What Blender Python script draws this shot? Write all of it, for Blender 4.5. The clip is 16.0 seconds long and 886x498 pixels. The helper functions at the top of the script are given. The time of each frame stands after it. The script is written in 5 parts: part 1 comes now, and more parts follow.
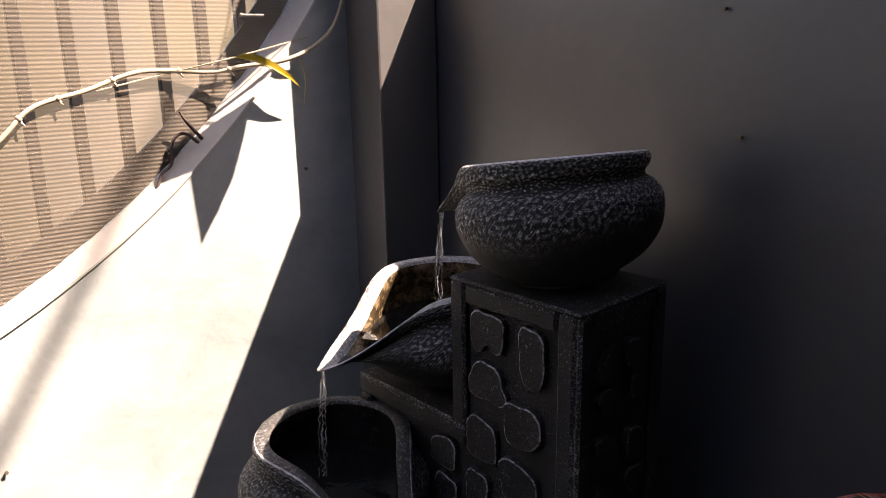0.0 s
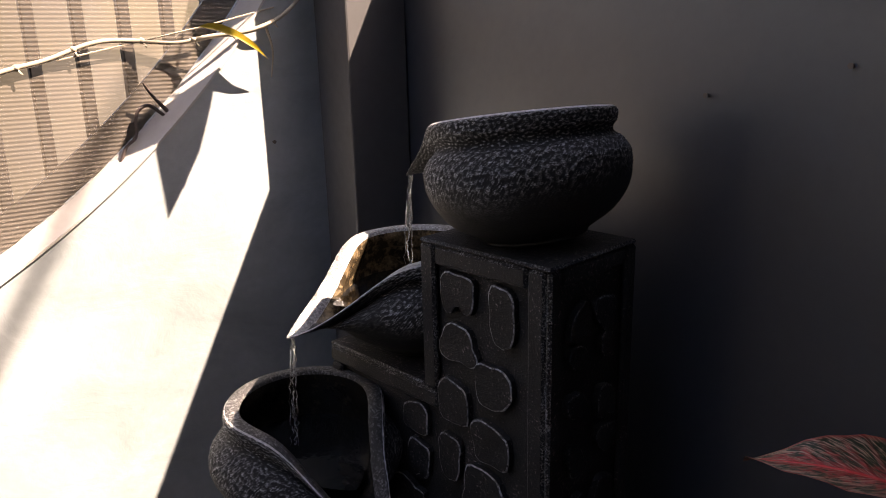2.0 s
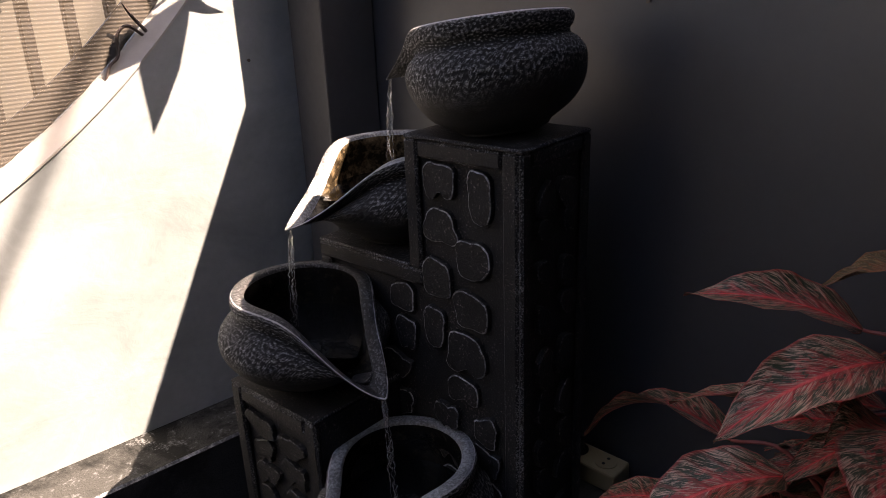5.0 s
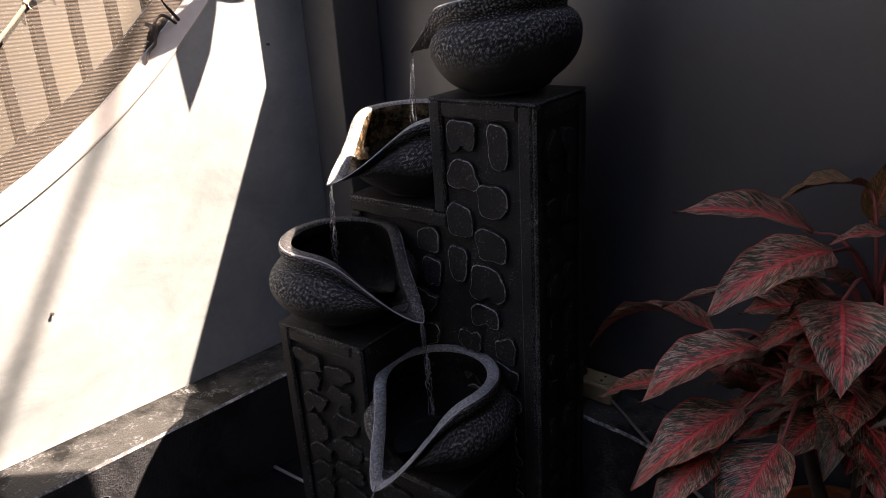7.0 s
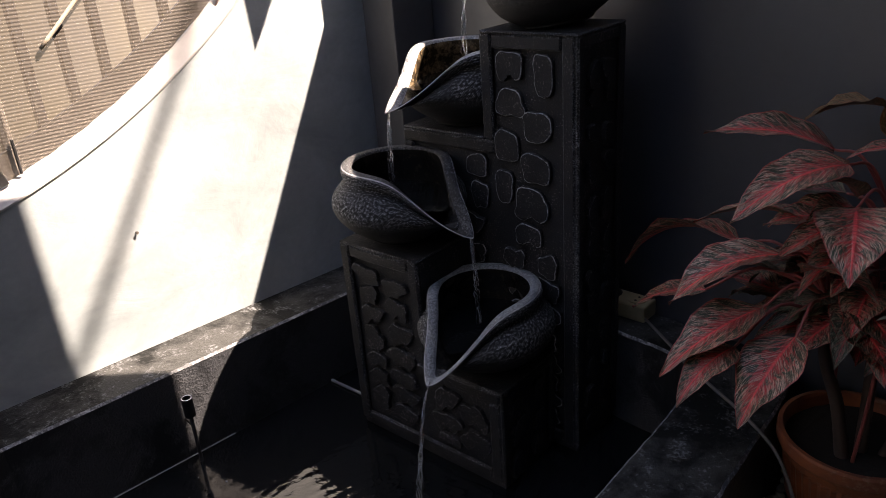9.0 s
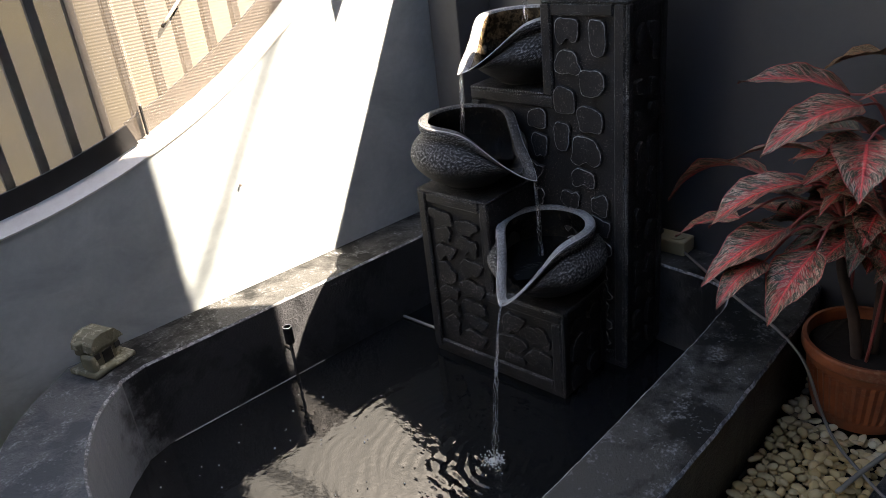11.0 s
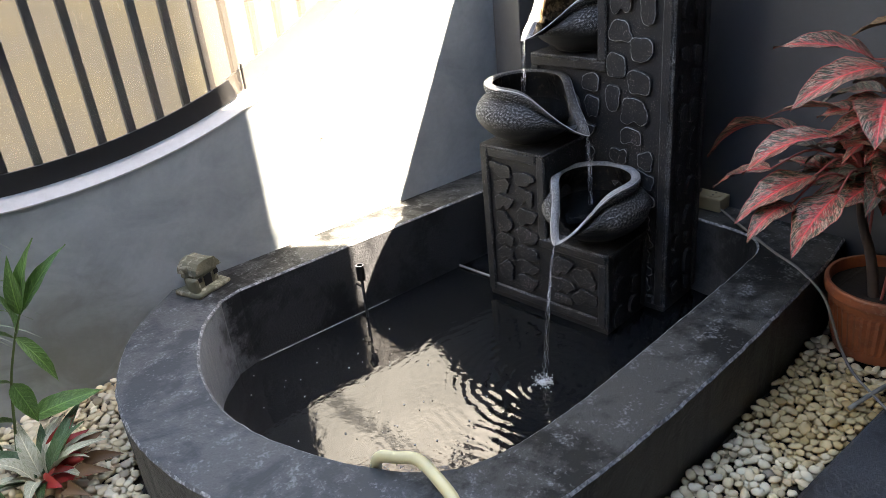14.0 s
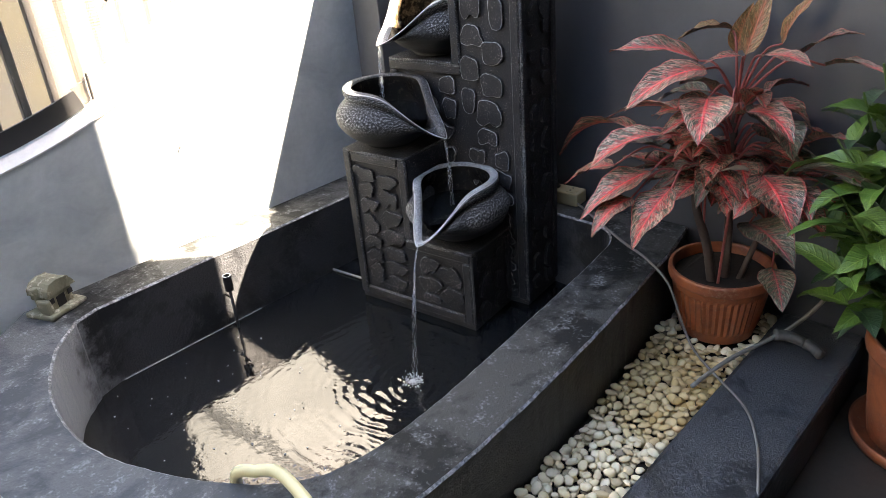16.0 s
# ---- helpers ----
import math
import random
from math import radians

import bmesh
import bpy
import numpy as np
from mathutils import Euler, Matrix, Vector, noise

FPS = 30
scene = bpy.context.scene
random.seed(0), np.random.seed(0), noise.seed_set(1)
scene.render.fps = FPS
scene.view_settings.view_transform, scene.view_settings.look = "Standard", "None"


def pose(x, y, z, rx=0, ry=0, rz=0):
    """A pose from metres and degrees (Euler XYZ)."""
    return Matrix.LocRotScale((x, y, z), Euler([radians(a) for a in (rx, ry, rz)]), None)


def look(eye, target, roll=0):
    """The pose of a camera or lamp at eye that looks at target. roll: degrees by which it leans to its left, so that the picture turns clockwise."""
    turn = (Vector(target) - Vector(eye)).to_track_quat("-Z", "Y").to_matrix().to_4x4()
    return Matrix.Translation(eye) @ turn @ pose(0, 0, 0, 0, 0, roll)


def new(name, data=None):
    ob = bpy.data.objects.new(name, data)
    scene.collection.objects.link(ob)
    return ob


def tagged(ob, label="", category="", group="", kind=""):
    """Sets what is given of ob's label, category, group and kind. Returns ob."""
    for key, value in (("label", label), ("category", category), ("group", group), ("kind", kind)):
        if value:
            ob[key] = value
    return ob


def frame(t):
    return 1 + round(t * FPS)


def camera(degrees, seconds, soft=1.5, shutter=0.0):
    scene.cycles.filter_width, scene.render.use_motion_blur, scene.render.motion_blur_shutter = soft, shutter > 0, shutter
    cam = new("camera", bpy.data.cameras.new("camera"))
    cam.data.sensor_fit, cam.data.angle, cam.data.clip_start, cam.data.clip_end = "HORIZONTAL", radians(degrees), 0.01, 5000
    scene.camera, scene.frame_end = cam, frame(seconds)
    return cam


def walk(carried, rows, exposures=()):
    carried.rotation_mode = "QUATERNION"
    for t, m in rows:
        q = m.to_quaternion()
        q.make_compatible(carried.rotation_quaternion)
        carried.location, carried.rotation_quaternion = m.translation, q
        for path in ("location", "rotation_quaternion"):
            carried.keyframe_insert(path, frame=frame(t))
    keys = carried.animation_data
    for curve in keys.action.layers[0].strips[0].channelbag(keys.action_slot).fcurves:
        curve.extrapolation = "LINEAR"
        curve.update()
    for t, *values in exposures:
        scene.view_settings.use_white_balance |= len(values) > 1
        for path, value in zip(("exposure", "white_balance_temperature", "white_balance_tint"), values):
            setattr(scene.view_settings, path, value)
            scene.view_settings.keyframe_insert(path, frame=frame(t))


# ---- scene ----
cam = camera(61.5, 16.0, 0.8)
PATH = [
    (0, (0.051, 0.047, 1.044), (1.168, 1.623, 0.527), -1.2),
    (0.5, (0.057, 0.046, 1.043), (1.19, 1.607, 0.514), -1.6),
    (1, (0.058, 0.043, 1.023), (1.174, 1.607, 0.467), -1.8),
    (1.5, (0.061, 0.044, 1.012), (1.216, 1.58, 0.46), -0.9),
    (2, (0.055, 0.04, 1.006), (1.22, 1.575, 0.47), -1.5),
    (2.5, (0.044, 0.031, 1.0), (1.246, 1.525, 0.431), -1.7),
    (3, (0.032, 0.018, 0.994), (1.234, 1.502, 0.401), -1.3),
    (3.5, (0.019, 0.01, 0.986), (1.238, 1.468, 0.361), -1.5),
    (4, (0.011, 0.004, 0.983), (1.22, 1.439, 0.291), -1.8),
    (4.2, (0.006, 0.001, 0.984), (1.205, 1.439, 0.28), -2.1),
    (6.3, (-0.235, -0.092, 0.984), (1.11, 1.221, 0.298), -2.8),
    (6.5, (-0.246, -0.093, 0.981), (1.092, 1.217, 0.28), -3.0),
    (7, (-0.28, -0.105, 0.98), (1.041, 1.215, 0.263), -3.7),
    (7.5, (-0.316, -0.124, 0.977), (0.999, 1.194, 0.246), -3.7),
    (8, (-0.337, -0.141, 0.97), (0.913, 1.21, 0.188), -3.9),
    (8.5, (-0.351, -0.163, 0.975), (0.901, 1.169, 0.163), -4.0),
    (9, (-0.393, -0.181, 0.963), (0.827, 1.18, 0.153), -4.5),
    (9.5, (-0.446, -0.207, 0.956), (0.745, 1.148, 0.093), -5.7),
    (9.7, (-0.459, -0.222, 0.971), (0.683, 1.166, 0.093), -6.1),
    (11.8, (-0.736, -0.328, 1.006), (0.414, 1.072, 0.158), -6.9),
    (12, (-0.765, -0.341, 0.988), (0.388, 1.067, 0.158), -6.4),
    (12.5, (-0.797, -0.369, 1.007), (0.284, 1.082, 0.154), -7.2),
    (13, (-0.819, -0.395, 1.007), (0.234, 1.052, 0.115), -6.9),
    (13.5, (-0.811, -0.407, 1.003), (0.251, 1.02, 0.088), -6.6),
    (14, (-0.813, -0.416, 0.998), (0.26, 1.025, 0.119), -6.0),
    (14.5, (-0.804, -0.44, 0.99), (0.256, 0.996, 0.089), -6.1),
    (15, (-0.79, -0.461, 0.989), (0.313, 0.903, 0.029), -5.8),
    (15.5, (-0.768, -0.481, 0.999), (0.364, 0.844, 0.017), -6.1),
    (16, (-0.76, -0.479, 1.015), (0.504, 0.775, 0.103), -5.0),
]
walk(cam, [(t, look(eye, target, roll)) for t, eye, target, roll in PATH],
     exposures=[(0, 2.60, 8300, 25), (4.2, 2.56, 8400, 25), (9.7, 2.52, 7600, 20), (11.8, 4.04, 7700, 12), (14.5, 4.46, 7750, 12), (16, 4.82, 7850, 13)])

# ---- light ----
SUN_AZ = Vector((0.712, -0.702, 0))          # horizontal way towards the sun
SUN_EL = math.atan(1.385)
world = bpy.data.worlds.new("sky")
scene.world = world
world.use_nodes = True
wn = world.node_tree.nodes
sky = wn.new("ShaderNodeTexSky")
sky.sky_type = 'NISHITA'
sky.sun_disc = False
sky.sun_elevation = SUN_EL
sky.sun_rotation = math.atan2(SUN_AZ.x, SUN_AZ.y)
world.node_tree.links.new(sky.outputs[0], wn["Background"].inputs[0])
wn["Background"].inputs[1].default_value = 0.077
sun_data = bpy.data.lights.new("sun", 'SUN')
sun_data.energy = 4.1
sun_data.angle = radians(0.45)
sun_data.color = (1.0, 0.93, 0.85)
sun = new("sun", sun_data)
sun_from = (SUN_AZ.normalized() * math.cos(SUN_EL) + Vector((0, 0, math.sin(SUN_EL)))) * 6
sun.matrix_world = look(sun_from, (0, 0, 0))


# ---- materials ----
WALL_Y = 1.275                                   # front of the wall with the round opening


class Mat:
    """A small builder of node materials."""
    def __init__(self, name):
        self.m = bpy.data.materials.new(name)
        self.m.use_nodes = True
        self.t = self.m.node_tree
        self.b = self.t.nodes["Principled BSDF"]
        self.out = self.t.nodes["Material Output"]
        self.coord = None

    def n(self, kind, **kw):
        nd = self.t.nodes.new(kind)
        for k, v in kw.items():
            nd.inputs[k].default_value = v
        return nd

    def l(self, a, b):
        self.t.links.new(a, b)

    def pos(self, which="Object"):
        if self.coord is None:
            self.coord = self.n("ShaderNodeTexCoord")
        return self.coord.outputs[which]

    def noise(self, scale, detail=4, rough=0.6, vec=None, dist=0.0):
        nd = self.n("ShaderNodeTexNoise", Scale=scale, Detail=detail, Roughness=rough, Distortion=dist)
        self.l(vec if vec is not None else self.pos(), nd.inputs["Vector"])
        return nd.outputs["Fac"]

    def ramp(self, fac, stops):
        nd = self.n("ShaderNodeValToRGB")
        e = nd.color_ramp.elements
        while len(e) < len(stops):
            e.new(0.5)
        for el, (p, c) in zip(e, stops):
            el.position = p
            el.color = (*c, 1) if len(c) == 3 else c
        self.l(fac, nd.inputs[0])
        return nd.outputs[0]

    def mix(self, fac, a, b):
        nd = self.t.nodes.new("ShaderNodeMix")
        nd.data_type = 'RGBA'
        for s, v in ((nd.inputs["Factor"], fac), (nd.inputs["A"], a), (nd.inputs["B"], b)):
            if isinstance(v, (int, float)):
                s.default_value = v
            elif isinstance(v, tuple):
                s.default_value = (*v, 1)
            else:
                self.l(v, s)
        return nd.outputs["Result"]

    def math(self, op, a, b=0.0):
        nd = self.t.nodes.new("ShaderNodeMath")
        nd.operation = op
        for s, v in zip(nd.inputs, (a, b)):
            if isinstance(v, (int, float)):
                s.default_value = v
            else:
                self.l(v, s)
        return nd.outputs[0]

    def bump(self, h, strength=0.4, dist=0.004, into=None):
        nd = self.n("ShaderNodeBump", Strength=strength, Distance=dist)
        self.l(h, nd.inputs["Height"])
        if into is not None:
            self.l(into, nd.inputs["Normal"])
        self.l(nd.outputs[0], self.b.inputs["Normal"])
        return nd.outputs[0]

    def color(self, c):
        if isinstance(c, tuple):
            self.b.inputs["Base Color"].default_value = (*c, 1)
        else:
            self.l(c, self.b.inputs["Base Color"])

    def rough(self, r):
        if isinstance(r, (int, float)):
            self.b.inputs["Roughness"].default_value = r
        else:
            self.l(r, self.b.inputs["Roughness"])


def plaster(name, base, stain, patch=0.5, gloss=0.55, relief=0.25, shine=0.5, ior=1.5):
    m = Mat(name)
    m.b.inputs["IOR"].default_value = ior
    big = m.noise(2.2, 5, 0.6)
    fine = m.noise(60, 4, 0.6)
    c = m.mix(m.ramp(big, [(0.35, (0, 0, 0)), (0.7, (1, 1, 1))]), base, stain)
    c = m.mix(m.math('MULTIPLY', fine, 0.35), c, tuple(v * patch for v in base))
    m.color(c)
    m.rough(m.math('ADD', m.math('MULTIPLY', fine, 0.25), gloss - 0.12))
    m.b.inputs["Specular IOR Level"].default_value = shine
    nb = m.bump(m.noise(7, 3), relief, 0.012)
    m.bump(fine, relief, 0.0015, nb)
    return m.m


def cement(name, base, pale, amount=0.5, gloss=0.7, grain=220, relief=0.8, stripes=False, broken=False):
    """Black painted cement with pale dry-brushed grain."""
    m = Mat(name)
    vec = m.pos()
    if stripes:
        mp = m.n("ShaderNodeMapping")
        mp.inputs["Scale"].default_value = (1, 1, 3.5)
        m.l(vec, mp.inputs[0])
        vec = mp.outputs[0]
    g = m.noise(grain, 3, 0.7, vec)
    big = m.noise(14, 4, 0.6)
    mask = m.ramp(m.math('ADD', m.math('MULTIPLY', g, 0.75), m.math('MULTIPLY', big, 0.25)), [(0.62 - 0.12 * amount, (0, 0, 0)), (0.72, (1, 1, 1))])
    if broken:
        mask = m.math('MULTIPLY', mask, m.ramp(m.noise(38, 3, 0.6), [(0.36, (0.35, 0.35, 0.35)), (0.48, (1, 1, 1))]))
    m.color(m.mix(mask, m.mix(big, base, tuple(v * 1.8 for v in base)), pale))
    m.rough(gloss)
    m.b.inputs["Specular IOR Level"].default_value = 0.3
    nb = m.bump(big, 0.3, 0.01)
    m.bump(g, relief, 0.005 if stripes else 0.003, nb)
    return m.m


WALL_DARK = plaster("charcoal wall paint", (0.035, 0.041, 0.052), (0.050, 0.057, 0.071), 0.6, 0.40, 0.2, 1.0, 1.62)
def brushed_wall():
    """Slate grey paint, patched and brushed over damp stains."""
    m = Mat("slate grey wall paint")
    mp = m.n("ShaderNodeMapping")
    mp.inputs["Scale"].default_value = (1, 1, 1.5)
    mp.inputs["Rotation"].default_value = (0, 0.3, 0)
    m.l(m.pos(), mp.inputs[0])
    big = m.noise(2.4, 5, 0.62, dist=0.6)
    brush = m.noise(6.0, 5, 0.6, mp.outputs[0], 0.8)
    fine = m.noise(70, 4, 0.6)
    c = m.mix(m.ramp(m.math('ADD', m.math('MULTIPLY', big, 0.55), m.math('MULTIPLY', brush, 0.45)), [(0.36, (0, 0, 0)), (0.64, (1, 1, 1))]), (0.285, 0.325, 0.335), (0.49, 0.535, 0.545))
    c = m.mix(m.math('MULTIPLY', m.ramp(brush, [(0.60, (0, 0, 0)), (0.70, (1, 1, 1))]), 0.25), c, (0.21, 0.225, 0.215))
    c = m.mix(m.math('MULTIPLY', fine, 0.3), c, (0.17, 0.185, 0.19))
    # an olive damp stain where the rim meets the wall
    spot = m.n("ShaderNodeVectorMath")
    spot.operation = 'DISTANCE'
    m.l(m.pos(), spot.inputs[0])
    spot.inputs[1].default_value = (-0.60, WALL_Y, 0.10)
    damp = m.ramp(m.math('ADD', spot.outputs["Value"], m.math('MULTIPLY', brush, 0.28)), [(0.20, (1, 1, 1)), (0.36, (0, 0, 0))])
    c = m.mix(m.math('MULTIPLY', damp, 0.55), c, (0.15, 0.15, 0.10))
    m.color(c)
    m.rough(m.math('ADD', m.math('MULTIPLY', fine, 0.25), 0.36))
    nb = m.bump(brush, 0.3, 0.006)
    m.bump(fine, 0.25, 0.0015, nb)
    return m.m


WALL_GREY = brushed_wall()
# the wall's slate paint, darkened in colour for the shaded corner
PILLAR = plaster("slate pillar paint darkened for shade", (0.095, 0.094, 0.096), (0.13, 0.128, 0.13), 0.6, 0.42, 0.25, 0.6)
def worn_coating(name, dark, mid_tone, scuffs, gloss, end_pale=0.0, shine=0.5):
    m = Mat(name)
    big = m.noise(4.5, 5, 0.65, dist=0.8)
    mid = m.noise(22, 5, 0.7)
    fine = m.noise(170, 3, 0.6)
    patch = m.ramp(m.math('ADD', m.math('MULTIPLY', big, 0.65), m.math('MULTIPLY', mid, 0.35)), [(0.43, (0, 0, 0)), (0.53, (1, 1, 1))])
    c = m.mix(patch, dark, mid_tone)
    scuff = m.ramp(m.math('ADD', m.math('MULTIPLY', mid, 0.55), m.math('MULTIPLY', fine, 0.45)), [(0.545, (0, 0, 0)), (0.66, (1, 1, 1))])
    c = m.mix(m.math('MULTIPLY', scuff, scuffs), c, (0.24, 0.25, 0.26))
    if end_pale:
        # mix in a pale tone towards the round end, broken up by noise
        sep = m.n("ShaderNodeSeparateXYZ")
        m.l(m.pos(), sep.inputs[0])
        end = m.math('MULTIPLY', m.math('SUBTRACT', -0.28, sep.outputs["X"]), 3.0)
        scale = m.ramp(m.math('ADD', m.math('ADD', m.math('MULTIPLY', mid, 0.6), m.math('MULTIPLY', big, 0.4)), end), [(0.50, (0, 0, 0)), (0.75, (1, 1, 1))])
        c = m.mix(m.math('MULTIPLY', scale, end_pale), c, (0.52, 0.56, 0.60))
    m.color(c)
    m.rough(m.math('ADD', m.math('MULTIPLY', mid, 0.35), gloss))
    m.b.inputs["Specular IOR Level"].default_value = shine
    nb = m.bump(m.math('MULTIPLY', m.noise(190, 3, 0.6, dist=0.8), patch), 0.7, 0.005)
    m.bump(fine, 0.35, 0.002, nb)
    return m.m


# 0.10 pales the rim's round end in place of stronger light there
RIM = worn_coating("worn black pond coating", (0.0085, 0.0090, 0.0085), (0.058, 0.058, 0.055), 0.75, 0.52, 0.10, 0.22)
COAT = worn_coating("plain black pond coating", (0.016, 0.017, 0.019), (0.038, 0.040, 0.044), 0.2, 0.30)
COAT_PALE_END = worn_coating("black pond coating, paler at the round end", (0.016, 0.017, 0.019), (0.040, 0.042, 0.046), 0.12, 0.30, 0.50)
KERB = worn_coating("dull black kerb coating", (0.016, 0.018, 0.021), (0.050, 0.055, 0.062), 0.25, 0.26)
FLOOR = plaster("grey cement floor", (0.040, 0.033, 0.026), (0.062, 0.052, 0.042), 0.6, 0.5)
SOIL = plaster("dark damp soil", (0.020, 0.016, 0.012), (0.035, 0.028, 0.020), 0.5, 0.8)
UNSEEN_PAINT = plaster("dull paint of the unseen walls", (0.12, 0.115, 0.105), (0.15, 0.145, 0.13), 0.8, 0.6)
# sill colour is whitened to stand for the sky light on its top
SILL = plaster("worn sill paint whitened for sky light", (0.50, 0.48, 0.45), (0.66, 0.66, 0.64), 0.5, 0.5)
STONE = cement("black painted cement", (0.018, 0.018, 0.0185), (0.40, 0.325, 0.33), 0.42, 0.55, 300)
# edge colour holds both dry-brushed paint and the highlight of the top light
STONE_EDGE = cement("dry-brushed cement edge with highlight", (0.012, 0.012, 0.013), (0.74, 0.75, 0.76), 2.1, 0.55, 210, relief=1.0, broken=True)
# darker copy of the stone edge, for relief that gets less light
DIM_EDGE = cement("worn relief edge dimmed for weak light", (0.014, 0.014, 0.015), (0.42, 0.425, 0.43), 1.3, 0.55, 260, relief=1.0, broken=True)
# border and slab edges, paled for wear and for sky light on them
BORDER_EDGE = cement("worn border edge with highlight", (0.014, 0.014, 0.015), (0.60, 0.605, 0.61), 1.0, 0.55, 420, relief=1.0, broken=True)
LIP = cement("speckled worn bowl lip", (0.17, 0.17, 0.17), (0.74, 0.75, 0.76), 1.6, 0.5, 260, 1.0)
# copy of the lip, its colour darkened for the one bowl in shade
LIP_SHADED = cement("bowl lip darkened for shade", (0.030, 0.030, 0.031), (0.36, 0.365, 0.37), 0.95, 0.5, 280, 1.0)
# worn edge, whitened to hold the bright line that light draws along it
LIP_EDGE = cement("worn lip edge with highlight", (0.32, 0.321, 0.322), (0.84, 0.81, 0.82), 1.9, 0.5, 240, 1.0)


def bowl_cement():
    """Scratched black cement: a rough shoulder, dry-brushed and with lit crests painted in, over a smoother turned
    belly.
    """
    m = Mat("rough black bowl cement")
    sep = m.n("ShaderNodeSeparateXYZ")
    m.l(m.pos(), sep.inputs[0])
    mp = m.n("ShaderNodeMapping")
    mp.inputs["Scale"].default_value = (0.7, 0.7, 2.2)
    m.l(m.pos(), mp.inputs[0])
    mt = m.n("ShaderNodeMapping")
    mt.inputs["Scale"].default_value = (0.5, 0.5, 3.0)
    m.l(m.pos(), mt.inputs[0])
    g = m.noise(520, 3, 0.6, mp.outputs[0], 0.3)
    coarse = m.noise(80, 3, 0.65, mp.outputs[0], 0.8)
    turned = m.noise(60, 3, 0.6, mt.outputs[0])
    big = m.noise(13, 3, 0.6)
    band = m.ramp(m.math('ADD', sep.outputs["Z"], m.math('MULTIPLY', m.math('SUBTRACT', big, 0.5), 0.12)), [(0.058, (0.12, 0.12, 0.12)), (0.092, (1, 1, 1))])
    # crests whitened for dry-brushed paint and for light caught on the relief
    high = m.ramp(m.n("ShaderNodeNewGeometry").outputs["Pointiness"], [(0.497, (0, 0, 0)), (0.548, (1, 1, 1))])
    h = m.math('ADD', m.math('MULTIPLY', g, 0.6), m.math('MULTIPLY', coarse, 0.4))
    fleck = m.ramp(g, [(0.43, (0.10, 0.10, 0.10)), (0.60, (1, 1, 1))])
    mask = m.math('MULTIPLY', m.math('MULTIPLY', high, fleck), band)
    c = m.mix(turned, (0.009, 0.009, 0.0093), (0.022, 0.022, 0.0225))
    m.color(m.mix(mask, c, (0.78, 0.78, 0.78)))
    m.rough(m.math('SUBTRACT', 0.62, m.math('MULTIPLY', mask, 0.2)))
    nb = m.bump(turned, 0.25, 0.002)
    m.bump(m.math('MULTIPLY', h, band), 0.8, 0.004, nb)
    return m.m


BOWL = bowl_cement()
WET = cement("wet black bowl inside", (0.011, 0.010, 0.009), (0.06, 0.050, 0.036), 0.7, 0.22, 70, 0.8)
# tan copy of the wet inside, coloured as if sunlit, for one bowl
WET_SUNLIT = cement("wet bowl inside tinted as sunlit", (0.030, 0.022, 0.013), (0.36, 0.26, 0.15), 1.2, 0.22, 70, 0.8)
CHIP = cement("chipped pale rim edge", (0.07, 0.072, 0.075), (0.58, 0.59, 0.60), 1.3, 0.6, 110)
BLACK = plaster("black iron paint", (0.012, 0.012, 0.013), (0.02, 0.02, 0.02), 0.6, 0.45)
PEBBLE = Mat("pale pebble")
rnd = PEBBLE.n("ShaderNodeObjectInfo").outputs["Random"]
isl = PEBBLE.n("ShaderNodeNewGeometry").outputs["Random Per Island"]
both = PEBBLE.math('FRACT', PEBBLE.math('ADD', rnd, isl))
pb = PEBBLE.ramp(both, [(0.0, (0.76, 0.62, 0.38)), (0.30, (0.85, 0.73, 0.50)), (0.70, (0.91, 0.82, 0.63)), (0.90, (0.66, 0.52, 0.32)), (0.955, (0.16, 0.14, 0.12))])
PEBBLE.color(PEBBLE.mix(PEBBLE.math('MULTIPLY', PEBBLE.noise(90, 4), 0.4), pb, (0.50, 0.40, 0.24)))
geo_p = PEBBLE.n("ShaderNodeNewGeometry").outputs["Position"]
far = PEBBLE.n("ShaderNodeVectorMath")
far.operation = 'DISTANCE'
PEBBLE.l(geo_p, far.inputs[0])
far.inputs[1].default_value = (0.43, 0.09, 0.02)
rust = PEBBLE.ramp(PEBBLE.math('ADD', far.outputs["Value"], PEBBLE.math('MULTIPLY', PEBBLE.noise(14, 3, 0.6, geo_p), 0.16)), [(0.20, (1, 1, 1)), (0.30, (0, 0, 0))])
plain_c = PEBBLE.b.inputs["Base Color"].links[0].from_socket
PEBBLE.color(PEBBLE.mix(PEBBLE.math('MULTIPLY', rust, 0.6), plain_c, (0.52, 0.33, 0.09)))
PEBBLE.rough(0.55)
PEBBLE.bump(PEBBLE.noise(160, 3), 0.15, 0.001)
PEBBLE = PEBBLE.m


# ---- builders ----
def smooth(ob, on=True):
    for p in ob.data.polygons:
        p.use_smooth = on
    return ob


def link(name, me, parent=None, label="", at=None):
    ob = new(name, me)
    if at is not None:
        ob.matrix_basis = at
    if parent is not None:
        ob.parent = parent
    return tagged(ob, label)


def part(name, bm, material, parent=None, label="", at=None, soft=False):
    me = bpy.data.meshes.new(name)
    bm.normal_update()
    bm.to_mesh(me)
    bm.free()
    for mt in (material if isinstance(material, (list, tuple)) else [material]):
        me.materials.append(mt)
    ob = link(name, me, parent, label, at)
    return smooth(ob) if soft else ob


def thing(name, label, category, at=None, group="", kind=""):
    ob = new(name)
    ob.empty_display_size = 0.05
    if at is not None:
        ob.matrix_basis = at
    return tagged(ob, label, category, group, kind)


